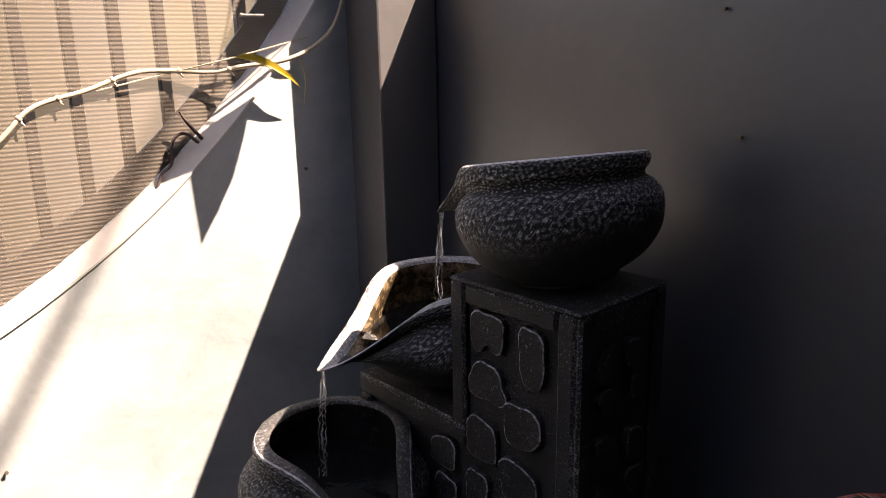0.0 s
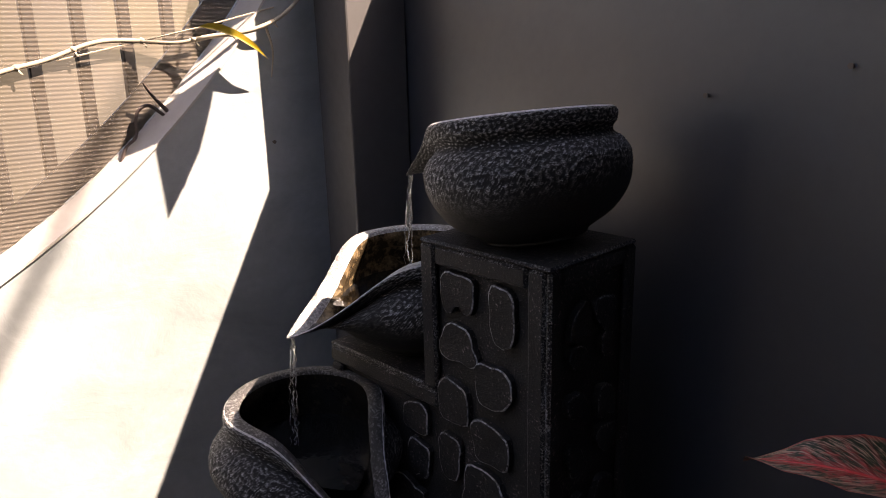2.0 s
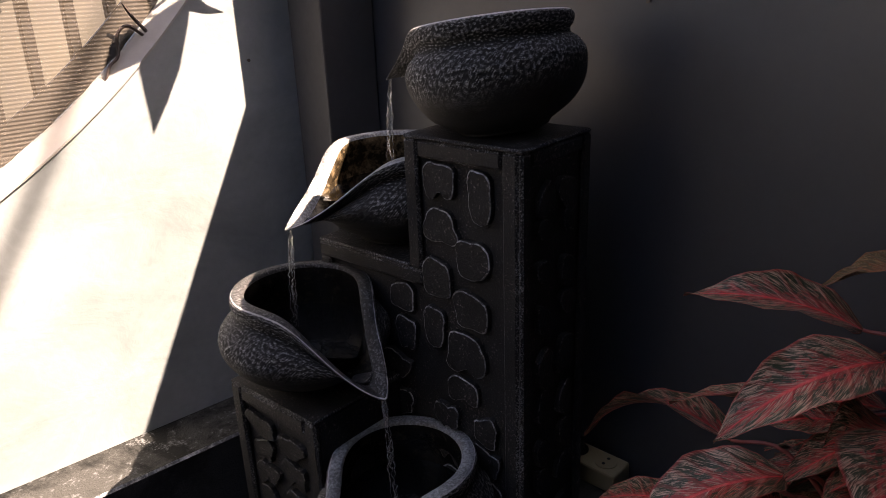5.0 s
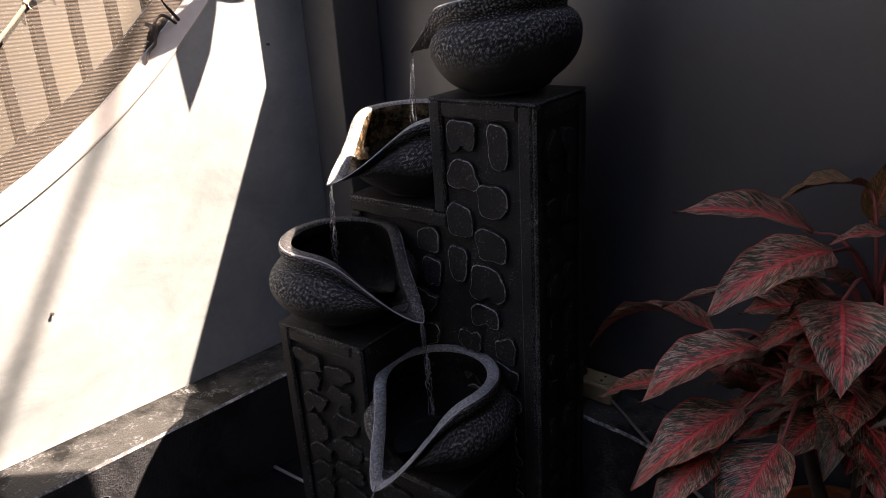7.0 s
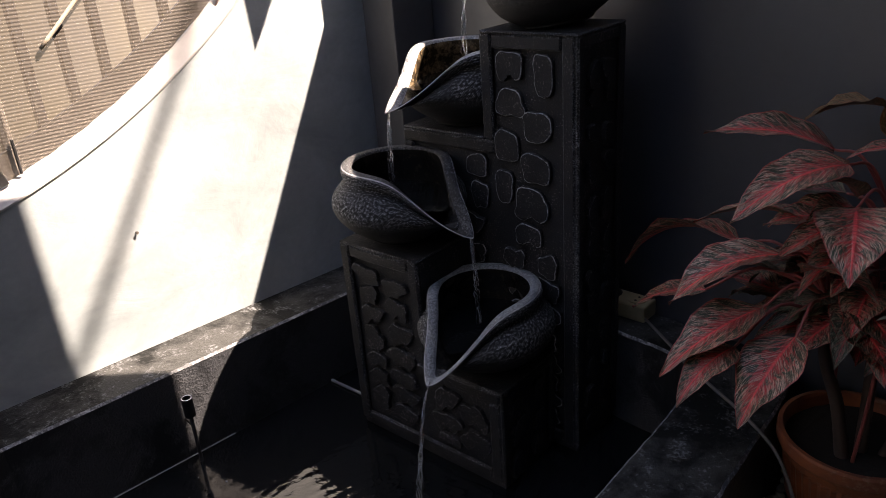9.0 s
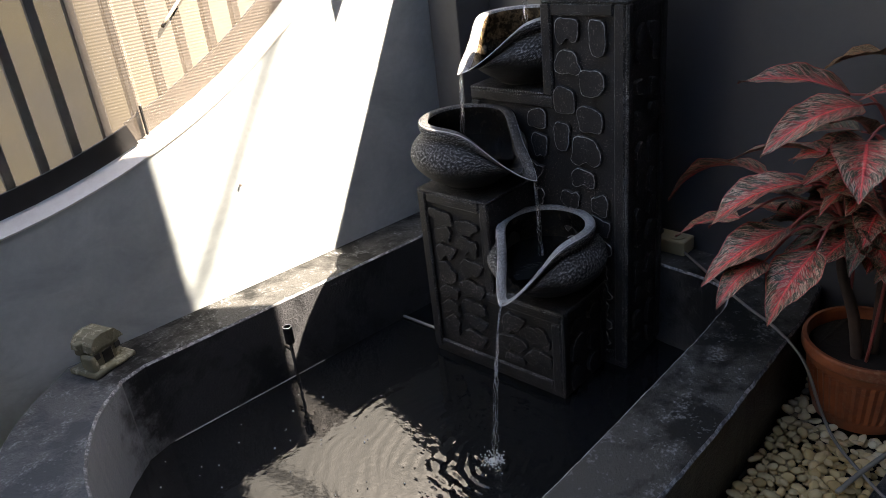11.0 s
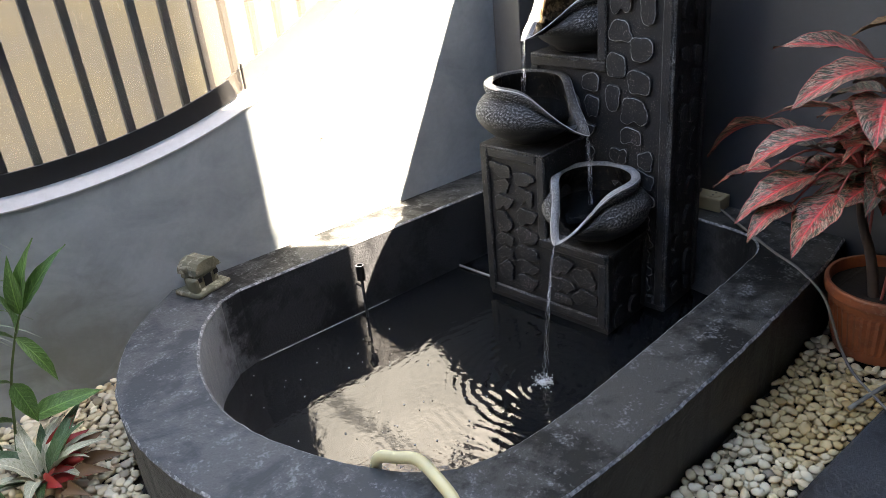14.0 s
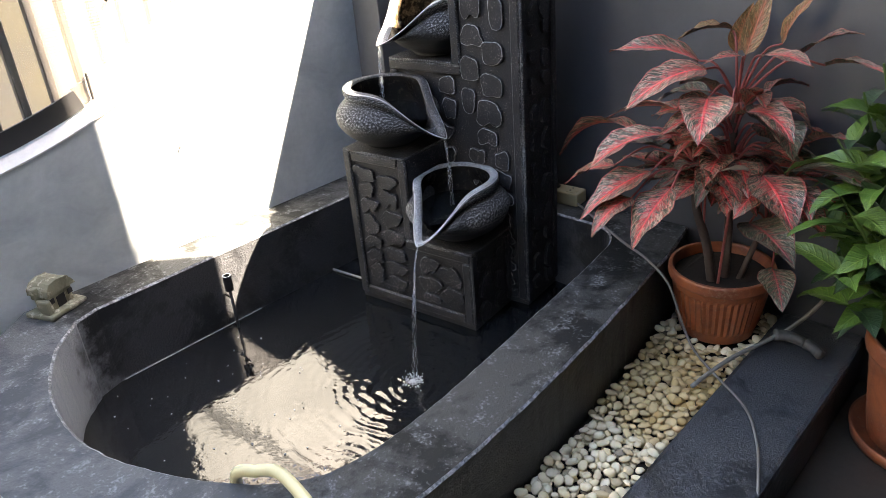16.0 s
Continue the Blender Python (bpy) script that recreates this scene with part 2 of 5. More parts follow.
def box(lo, hi, bevel=0.0, segs=2, bm=None):
    own = bmesh.new()
    bmesh.ops.create_cube(own, size=1)
    c = [(a + b) / 2 for a, b in zip(lo, hi)]
    s = [b - a for a, b in zip(lo, hi)]
    for v in own.verts:
        v.co = Vector([c[i] + v.co[i] * s[i] for i in range(3)])
    if bevel:
        bmesh.ops.bevel(own, geom=own.edges[:], offset=bevel, segments=segs, affect='EDGES', profile=0.5)
    if bm is None:
        return own
    return join(bm, own)


def join(bm, other):
    me = bpy.data.meshes.new("tmp")
    other.to_mesh(me)
    other.free()
    bm.from_mesh(me)
    bpy.data.meshes.remove(me)
    return bm


def prism(outline, z0, z1, bevel=0.0, top_only=True):
    """An upright prism over a plan outline (counter-clockwise)."""
    bm = bmesh.new()
    lo = [bm.verts.new((x, y, z0)) for x, y in outline]
    hi = [bm.verts.new((x, y, z1)) for x, y in outline]
    bm.faces.new(hi)
    bm.faces.new(lo[::-1])
    k = len(outline)
    for i in range(k):
        bm.faces.new((lo[i], lo[(i + 1) % k], hi[(i + 1) % k], hi[i]))
    bmesh.ops.recalc_face_normals(bm, faces=bm.faces[:])
    if bevel:
        es = [e for e in bm.edges if (not top_only) or all(abs(v.co.z - z1) < 1e-6 for v in e.verts)]
        bmesh.ops.bevel(bm, geom=es, offset=bevel, segments=2, affect='EDGES', profile=0.5)
    return bm


def tube(points, radius, sides=8, closed_ends=True, taper=None):
    """A round rod along a run of points."""
    bm = bmesh.new()
    pts = [Vector(p) for p in points]
    rings = []
    side = None
    for i, p in enumerate(pts):
        d = (pts[min(i + 1, len(pts) - 1)] - pts[max(i - 1, 0)]).normalized()
        if side is None:
            side = d.orthogonal().normalized()
        side = (side - d * side.dot(d)).normalized()
        up = d.cross(side)
        r = radius if taper is None else radius + (taper - radius) * i / (len(pts) - 1)
        rings.append([bm.verts.new(p + (side * math.cos(a) + up * math.sin(a)) * r) for a in [2 * math.pi * k / sides for k in range(sides)]])
    for a, b in zip(rings, rings[1:]):
        for k in range(sides):
            bm.faces.new((a[k], a[(k + 1) % sides], b[(k + 1) % sides], b[k]))
    if closed_ends:
        bm.faces.new(rings[0][::-1])
        bm.faces.new(rings[-1])
    return bm


def spline(points, steps=8):
    """A smooth run through the points."""
    p = [Vector(q) for q in points]
    p = [p[0] * 2 - p[1]] + p + [p[-1] * 2 - p[-2]]
    run = []
    for i in range(1, len(p) - 2):
        for s in range(steps):
            t = s / steps
            a, b, c, d = p[i - 1:i + 3]
            run.append(0.5 * ((2 * b) + (c - a) * t + (2 * a - 5 * b + 4 * c - d) * t * t + (3 * b - a - 3 * c + d) * t ** 3))
    run.append(p[-2])
    return run


# ---- setting ----
BACK_X, RIM_Z, WATER_Z, LEDGE_Y = 0.84, 0.178, -0.03, 1.138
ARC_X, ARC_Z, ARC_R = -0.587, 1.99, 1.517


def arc_z(x):
    """Height of the round opening's lower edge."""
    return ARC_Z - math.sqrt(max(0.0, ARC_R ** 2 - (x - ARC_X) ** 2))


def left_wall():
    """The wall with the great round opening, in upright strips."""
    top, low, y0, y1 = 3.4, -0.30, WALL_Y, WALL_Y + 0.16
    xs = [-3.6, ARC_X - ARC_R]
    xs += [ARC_X - ARC_R * math.cos(math.pi * i / 90) for i in range(1, 90)]
    xs += [ARC_X + ARC_R, 1.16]
    bm = bmesh.new()

    def quad(*co):
        bm.faces.new([bm.verts.new(c) for c in co])

    def slab(x0, x1, za, zb, zc, zd):
        quad((x0, y0, za), (x1, y0, zb), (x1, y0, zd), (x0, y0, zc))
        quad((x1, y1, zb), (x0, y1, za), (x0, y1, zc), (x1, y1, zd))
        quad((x0, y0, zc), (x1, y0, zd), (x1, y1, zd), (x0, y1, zc))
        quad((x0, y0, za), (x0, y1, za), (x1, y1, zb), (x1, y0, zb))
    for x0, x1 in zip(xs, xs[1:]):
        if x0 < ARC_X - ARC_R - 1e-6 or x1 > ARC_X + ARC_R + 1e-6:
            slab(x0, x1, low, low, top, top)
            continue
        slab(x0, x1, low, low, arc_z(x0), arc_z(x1))
        ua, ub = 2 * ARC_Z - arc_z(x0), 2 * ARC_Z - arc_z(x1)
        if ua < top and ub < top:
            slab(x0, x1, ua, ub, top, top)
    bmesh.ops.remove_doubles(bm, verts=bm.verts[:], dist=1e-5)
    bmesh.ops.recalc_face_normals(bm, faces=bm.faces[:])
    return tagged(part("wall_left", bm, WALL_GREY), "slate grey painted wall with a great round barred opening", "wall", kind="structure")


left_wall()
OPEN_Y = 0.219                                   # the back wall rises far out of view on this side, to block the sun
# unseen top, stepped over the fountain to shape sunlight: rows of (y, height)
TOP = [(-3.0, 7.0), (OPEN_Y - 0.001, 7.0), (OPEN_Y, 1.74), (0.369, 1.52), (0.478, 1.39), (0.62, 1.235), (0.72, 1.215), (WALL_Y - 0.003, 1.215)]
bm = bmesh.new()
cols = [[bm.verts.new(c) for c in ((BACK_X, y, -0.35), (BACK_X, y, z), (BACK_X + 0.14, y, z), (BACK_X + 0.14, y, -0.35))] for y, z in TOP]
for a, b in zip(cols, cols[1:]):
    for k in range(4):
        bm.faces.new((a[k], b[k], b[(k + 1) % 4], a[(k + 1) % 4]))
bm.faces.new(cols[0])
bm.faces.new(cols[-1])
bmesh.ops.recalc_face_normals(bm, faces=bm.faces[:])
tagged(part("wall_back", bm, WALL_DARK), "charcoal painted wall behind the fountain, its unseen top shaped to block sun", "wall", kind="structure")
bm = box((0.717, 1.163, -0.3), (BACK_X - 0.002, WALL_Y - 0.002, 2.6), 0.004)
tagged(part("pillar", bm, PILLAR), "slate grey painted pillar in the wall corner", "pillar", kind="structure")

bm = box((-4.6, -3.2, -0.40), (3.4, 2.8, -0.30))
tagged(part("ground", bm, FLOOR), "dark soil and cement under the garden", "ground", kind="structure")
bm = box((-3.6, -3.0, -0.30), (BACK_X, -0.19, -0.10))
tagged(part("floor", bm, FLOOR), "grey-brown cement terrace floor", "floor", kind="structure")
# ceiling out of view, added to hold sky light off the back wall
bm = box((-3.6, -3.0, 3.0), (BACK_X - 0.002, -0.35, 3.12))
box((0.35, -0.3495, 3.0), (BACK_X - 0.002, WALL_Y - 0.002, 3.12), bm=bm)
tagged(part("ceiling", bm, UNSEEN_PAINT), "unseen ceiling pieces added to shape the sky light", "ceiling", kind="structure")
# walls out of view, added to shut out light from rear and side
bm = box((-3.6, -3.15, -0.3), (BACK_X, -3.0, 3.0))
tagged(part("unseen_wall_rear", bm, UNSEEN_PAINT), "unseen wall added behind the terrace to block light", "wall", kind="structure")
bm = box((-3.75, -3.15, -0.3), (-3.605, 1.43, 2.99))
tagged(part("unseen_wall_side", bm, UNSEEN_PAINT), "unseen wall added at the terrace end to block light", "wall", kind="structure")
# self-lit backdrop in place of a daylit cream wall, stronger to the right
GLOW = Mat("glowing cream backdrop")
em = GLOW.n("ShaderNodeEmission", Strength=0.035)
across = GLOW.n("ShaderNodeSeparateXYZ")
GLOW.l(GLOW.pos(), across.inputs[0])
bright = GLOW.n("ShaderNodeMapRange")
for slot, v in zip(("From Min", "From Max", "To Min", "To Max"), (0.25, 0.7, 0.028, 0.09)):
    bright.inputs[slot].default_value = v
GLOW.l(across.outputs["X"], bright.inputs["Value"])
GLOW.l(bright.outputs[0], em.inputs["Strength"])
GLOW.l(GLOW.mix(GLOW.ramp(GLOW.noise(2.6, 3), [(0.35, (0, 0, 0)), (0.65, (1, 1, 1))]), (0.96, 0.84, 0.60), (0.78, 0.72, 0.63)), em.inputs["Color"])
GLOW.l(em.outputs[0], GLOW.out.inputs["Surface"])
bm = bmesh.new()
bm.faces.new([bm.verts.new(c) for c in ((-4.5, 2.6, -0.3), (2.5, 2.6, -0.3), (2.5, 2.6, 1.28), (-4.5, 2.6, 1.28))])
tagged(part("backdrop", bm, GLOW.m), "plain glowing cream backdrop beyond the barred opening", "backdrop", kind="structure")

OUTER = spline([(-0.386, 1.272), (-0.52, 1.15), (-0.605, 1.0), (-0.64, 0.86), (-0.642, 0.70), (-0.60, 0.52), (-0.50, 0.32), (-0.37, 0.195), (-0.22, 0.150), (0.0, 0.151), (0.2, 0.163), (0.36, 0.178), (0.52, 0.195), (0.69, 0.215), (0.78, 0.232), (0.836, 0.245)], 12)
INNER = spline([(-0.325, 1.118), (-0.40, 1.04), (-0.465, 0.91), (-0.492, 0.77), (-0.485, 0.66), (-0.452, 0.55), (-0.40, 0.44), (-0.335, 0.35), (-0.25, 0.298), (-0.12, 0.284), (0.05, 0.292), (0.25, 0.311), (0.44, 0.330), (0.58, 0.346), (0.67, 0.366), (0.715, 0.42), (0.722, 0.53)], 12)


def pond():
    th = thing("pond_rim", "raised pond rim coated in worn black paint", "pond", kind="structure")
    def rough(p):
        q = Vector((p[0], p[1], 0))
        d = [noise.noise(q * 38), noise.noise(q * 38 + Vector((7, 0, 0)))]
        e = [noise.noise(q * 140), noise.noise(q * 140 + Vector((0, 9, 0)))]
        return (q.x + 0.0022 * d[0] + 0.001 * e[0], q.y + 0.0022 * d[1] + 0.001 * e[1])
    ring = [rough(p) for p in OUTER[1:-1]] + [(0.836, 0.245), (0.836, 1.272), (-0.386, 1.272)]
    inner = [rough(p) for p in INNER] + [(0.728, 0.64), (0.735, LEDGE_Y), (-0.27, LEDGE_Y)]
    bm = bmesh.new()
    loop_o = [bm.verts.new((x, y, RIM_Z)) for x, y in ring]
    loop_i = [bm.verts.new((x, y, RIM_Z)) for x, y in inner]
    eds = []
    for lp in (loop_o, loop_i):
        for i in range(len(lp)):
            eds.append(bm.edges.new((lp[i], lp[(i + 1) % len(lp)])))
    bmesh.ops.triangle_fill(bm, edges=eds, use_beauty=True)
    for f in bm.faces:
        if f.normal.z < 0:
            f.normal_flip()
    r = bmesh.ops.extrude_face_region(bm, geom=bm.faces[:])
    low = [v for v in r["geom"] if isinstance(v, bmesh.types.BMVert)]
    for v in low:
        v.co.z = -0.30
    bmesh.ops.recalc_face_normals(bm, faces=bm.faces[:])
    rim_e = [e for e in bm.edges if all(abs(v.co.z - RIM_Z) < 1e-5 for v in e.verts) and any(abs(f.normal.z) < 0.3 for f in e.link_faces)]
    made = bmesh.ops.bevel(bm, geom=rim_e, offset=0.0045, segments=1, affect='EDGES')
    for f in made["faces"]:
        f.material_index = 1
        f.smooth = False
    # sides get the plain coating, inner ones the coating with the paler end
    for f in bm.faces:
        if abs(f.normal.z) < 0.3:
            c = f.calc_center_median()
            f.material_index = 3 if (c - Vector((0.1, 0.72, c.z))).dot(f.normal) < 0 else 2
    part("rim", bm, [RIM, CHIP, COAT, COAT_PALE_END], th)
    return th


pond()

# ---- fountain ----
TURN_F = 6.5


def pedestal(name, label, at, wide, step, tall, low, deep, tall_left, seed, laid=()):
    """An L-shaped cement casting: x along the front, y into the depth, z up from the pond floor."""
    rng = random.Random(seed)
    th = thing(name, label, "pedestal", at, "fountain pedestals")
    base = -0.28
    fr, dep = 0.024, 0.010
    total = wide + step
    if tall_left:
        L = [(0, base), (total, base), (total, low), (wide, low), (wide, tall), (0, tall)]
        cells = [(0, wide, tall), (wide, total, low)]
    else:
        L = [(0, base), (total, base), (total, tall), (step, tall), (step, low), (0, low)]
        cells = [(0, step, low), (step, total, tall)]
    # body
    bm = bmesh.new()
    f = [bm.verts.new((x, dep, z)) for x, z in L]
    b = [bm.verts.new((x, deep, z)) for x, z in L]
    bm.faces.new(f)
    bm.faces.new(b[::-1])
    for i in range(6):
        bm.faces.new((f[i], b[i], b[(i + 1) % 6], f[(i + 1) % 6]))
    bmesh.ops.recalc_face_normals(bm, faces=bm.faces[:])
    part("body", bm, STONE, th)
    # the raised border, one strip for each side of the L
    def strip(x0, x1, z0, z1):
        bm = box((x0, 0, z0), (x1, dep - 0.0005, z1), 0.0035, 1)
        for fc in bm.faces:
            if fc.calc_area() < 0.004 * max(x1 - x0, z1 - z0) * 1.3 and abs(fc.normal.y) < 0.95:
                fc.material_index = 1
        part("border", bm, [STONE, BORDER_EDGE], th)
    bot = -0.012
    if tall_left:
        strip(0, fr, bot, tall)
        strip(fr + .001, wide - fr - .001, tall - fr, tall)
        strip(wide - fr, wide, low + .001, tall)
        strip(wide - fr, total, low - fr, low)
        strip(total - fr, total, bot, low - fr - .001)
        strip(fr + .001, total - fr - .001, bot, bot + fr)
    else:
        strip(total - fr, total, bot, tall)
        strip(step + fr + .001, total - fr - .001, tall - fr, tall)
        strip(step, step + fr, low + .001, tall)
        strip(0, step + fr, low - fr, low)
        strip(0, fr, bot, low - fr - .001)
        strip(fr + .001, total - fr - .001, bot, bot + fr)
    # side border and stones on the face to the right
    right_h = tall if not tall_left else low
    def sstrip(y0, y1, z0, z1):
        bm = box((total + 0.0005, y0, z0), (total + 0.008, y1, z1), 0.003, 1)
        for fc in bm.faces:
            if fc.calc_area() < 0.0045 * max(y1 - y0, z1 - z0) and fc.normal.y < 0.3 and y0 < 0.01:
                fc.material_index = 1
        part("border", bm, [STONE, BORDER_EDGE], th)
    sstrip(0.0, 0.02, bot, right_h)
    sstrip(deep - 0.02, deep, bot, right_h)
    sstrip(0.021, deep - 0.021, right_h - 0.02, right_h)
    # top slab lines
    for x0, x1, top in cells:
        bm = box((x0 + 0.001, -0.0005, top + 0.0005), (x1 - 0.001 if x1 < total else x1 + 0.008, deep, top + 0.006), 0.0025, 1)
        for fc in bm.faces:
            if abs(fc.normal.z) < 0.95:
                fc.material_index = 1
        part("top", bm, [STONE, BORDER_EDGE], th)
    # plinth
    part("plinth", box((-0.014, -0.02, base), (total + 0.02, deep + 0.01, bot - 0.026), 0.006), STONE, th)

    def stone(cx, cz, w, h, onto_side=False, top=1.0, foot=1.0, lean=0.0, notch=0.0, square=3.0, wobble=1.0):
        """One flat carved stone with an uneven outline: top and foot scale its width, notch bites into its lower edge."""
        k = 28
        ph = rng.random() * 6
        prof = []
        for i in range(k):
            a = 2 * math.pi * (i + 0.5) / k
            ca, sa = math.cos(a), math.sin(a)
            r = 1 / (abs(ca) ** square + abs(sa) ** square) ** (1 / square)
            x, z = ca * r, sa * r
            x *= foot + (top - foot) * (z + 1) / 2
            x += lean * z
            if sa < 0:
                z += notch * math.exp(-((x - 0.05) / 0.30) ** 2)
            f = 1 + wobble * (0.05 * math.sin(2 * a + ph) + 0.05 * math.sin(3 * a + 2.3 * ph) + 0.03 * math.sin(5 * a + 4 * ph) + 0.018 * math.sin(9 * a + 7 * ph))
            prof.append((x * f * w * 0.495, z * f * h * 0.495))
        bm = bmesh.new()
        lift = 0.0085
        def P(x, z, d):
            return (total + d, cx + x, cz + z) if onto_side else (cx + x, dep - d, cz + z)
        def inset(d):
            return [(x - d * math.copysign(min(1, abs(x) / (0.35 * w)), x), z - d * math.copysign(min(1, abs(z) / (0.35 * h)), z)) for x, z in prof]
        lo = [bm.verts.new(P(x, z, -0.001)) for x, z in prof]
        mid = [bm.verts.new(P(x, z, lift - 0.0011)) for x, z in inset(0.0004)]
        hi = [bm.verts.new(P(x, z, lift + rng.uniform(-.0002, .0002))) for x, z in inset(0.0020)]
        mid_v = bm.verts.new(P(0, 0, lift - 0.0008))
        for i in range(k):
            j = (i + 1) % k
            bm.faces.new((lo[i], lo[j], mid[j], mid[i]))
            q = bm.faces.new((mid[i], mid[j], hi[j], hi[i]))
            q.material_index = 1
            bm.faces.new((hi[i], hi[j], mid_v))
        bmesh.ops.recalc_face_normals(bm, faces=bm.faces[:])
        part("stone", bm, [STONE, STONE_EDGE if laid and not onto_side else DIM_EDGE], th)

    for x0, x1, z0, z1, top, foot, notch in laid:
        stone((x0 + x1) / 2, (z0 + z1) / 2, x1 - x0, z1 - z0, False, top, foot, rng.uniform(-0.08, 0.08), notch, 3.6)
    for ci, (x0, x1, top) in enumerate(cells):
        a0 = x0 + (fr if (x0 == 0 or (not tall_left)) else 0.004) + 0.004
        a1 = x1 - (fr if (x1 == total or tall_left) else -0.0) - 0.004
        cw = (a1 - a0) / 2
        done = [z0 for u0, u1, z0, z1, *_ in laid if a0 - 0.01 < (u0 + u1) / 2 < a1 + 0.01]
        for col in range(2):
            z = min(done) - 0.008 if done else top - fr - 0.006 - (0.004 + 0.012 * col)
            while z > bot + fr + 0.03:
                h = min(rng.uniform(0.036, 0.060), z - bot - fr - 0.004)
                w = cw * rng.uniform(0.84, 1.02)
                stone(a0 + cw * (col + 0.5) + rng.uniform(-1, 1) * (cw - w) * 0.4, z - h / 2, w, h - 0.004, False, rng.uniform(0.7, 1.1), rng.uniform(0.6, 1.05), rng.uniform(-0.2, 0.2), rng.choice((0, 0.4, 0.7)), rng.uniform(2.0, 3.2), 2.2)
                z -= h
    z = right_h - 0.026
    while z > 0.03:
        h = rng.uniform(0.05, 0.075)
        for y in (0.053, 0.053 + (deep - 0.04) * 0.47):
            stone(y + rng.uniform(-.004, .004), z - h / 2 + rng.uniform(-.012, .012), (deep - 0.05) * rng.uniform(0.34, 0.46), (h - 0.012) * rng.uniform(0.7, 1), True, rng.uniform(0.6, 1.0), rng.uniform(0.5, 1.0), rng.uniform(-0.3, 0.3), rng.choice((0, 0.4)), rng.uniform(2.0, 3.2))
        z -= h
    return th


def spot(x, y, z=0.0, rz=TURN_F):
    """A frame at the left front corner: its x runs along the front to the right, its y into the depth."""
    return pose(x, y, z, 0, 0, -90 + rz)


FRONT_AT = spot(0.3515, 0.9525)
BACK_AT = spot(0.524, 0.932)
pedestal("fountain_pedestal", "low black L-shaped cement pedestal with carved stone relief", FRONT_AT, 0.2015, 0.172, 0.399, 0.186, 0.175, True, 3)
# stones of the tall pedestal: left, right, foot, top, width above and below, bite in the lower edge
TALL_STONES = [
    (0.229, 0.286, 0.699, 0.752, 1.0, 0.98, 0.55), (0.303, 0.350, 0.678, 0.748, 1.0, 0.66, 0.0),
    (0.222, 0.292, 0.639, 0.688, 0.72, 1.0, 0.15), (0.282, 0.342, 0.598, 0.654, 1.0, 0.86, 0.0),
    (0.218, 0.276, 0.558, 0.616, 0.75, 1.05, 0.0), (0.276, 0.338, 0.523, 0.579, 0.92, 1.0, 0.1),
    (0.215, 0.263, 0.476, 0.538, 1.05, 0.6, 0.0), (0.258, 0.334, 0.448, 0.514, 0.85, 1.0, 0.35),
    (0.150, 0.206, 0.520, 0.563, 0.8, 1.0, 0.0), (0.160, 0.204, 0.454, 0.510, 1.0, 0.8, 0.2),
    (0.255, 0.322, 0.400, 0.444, 0.7, 1.0, 0.4)]
pedestal("fountain_pedestal", "tall black L-shaped cement pedestal with carved stone relief", BACK_AT, 0.189, 0.198, 0.779, 0.592, 0.158, False, 8, TALL_STONES)


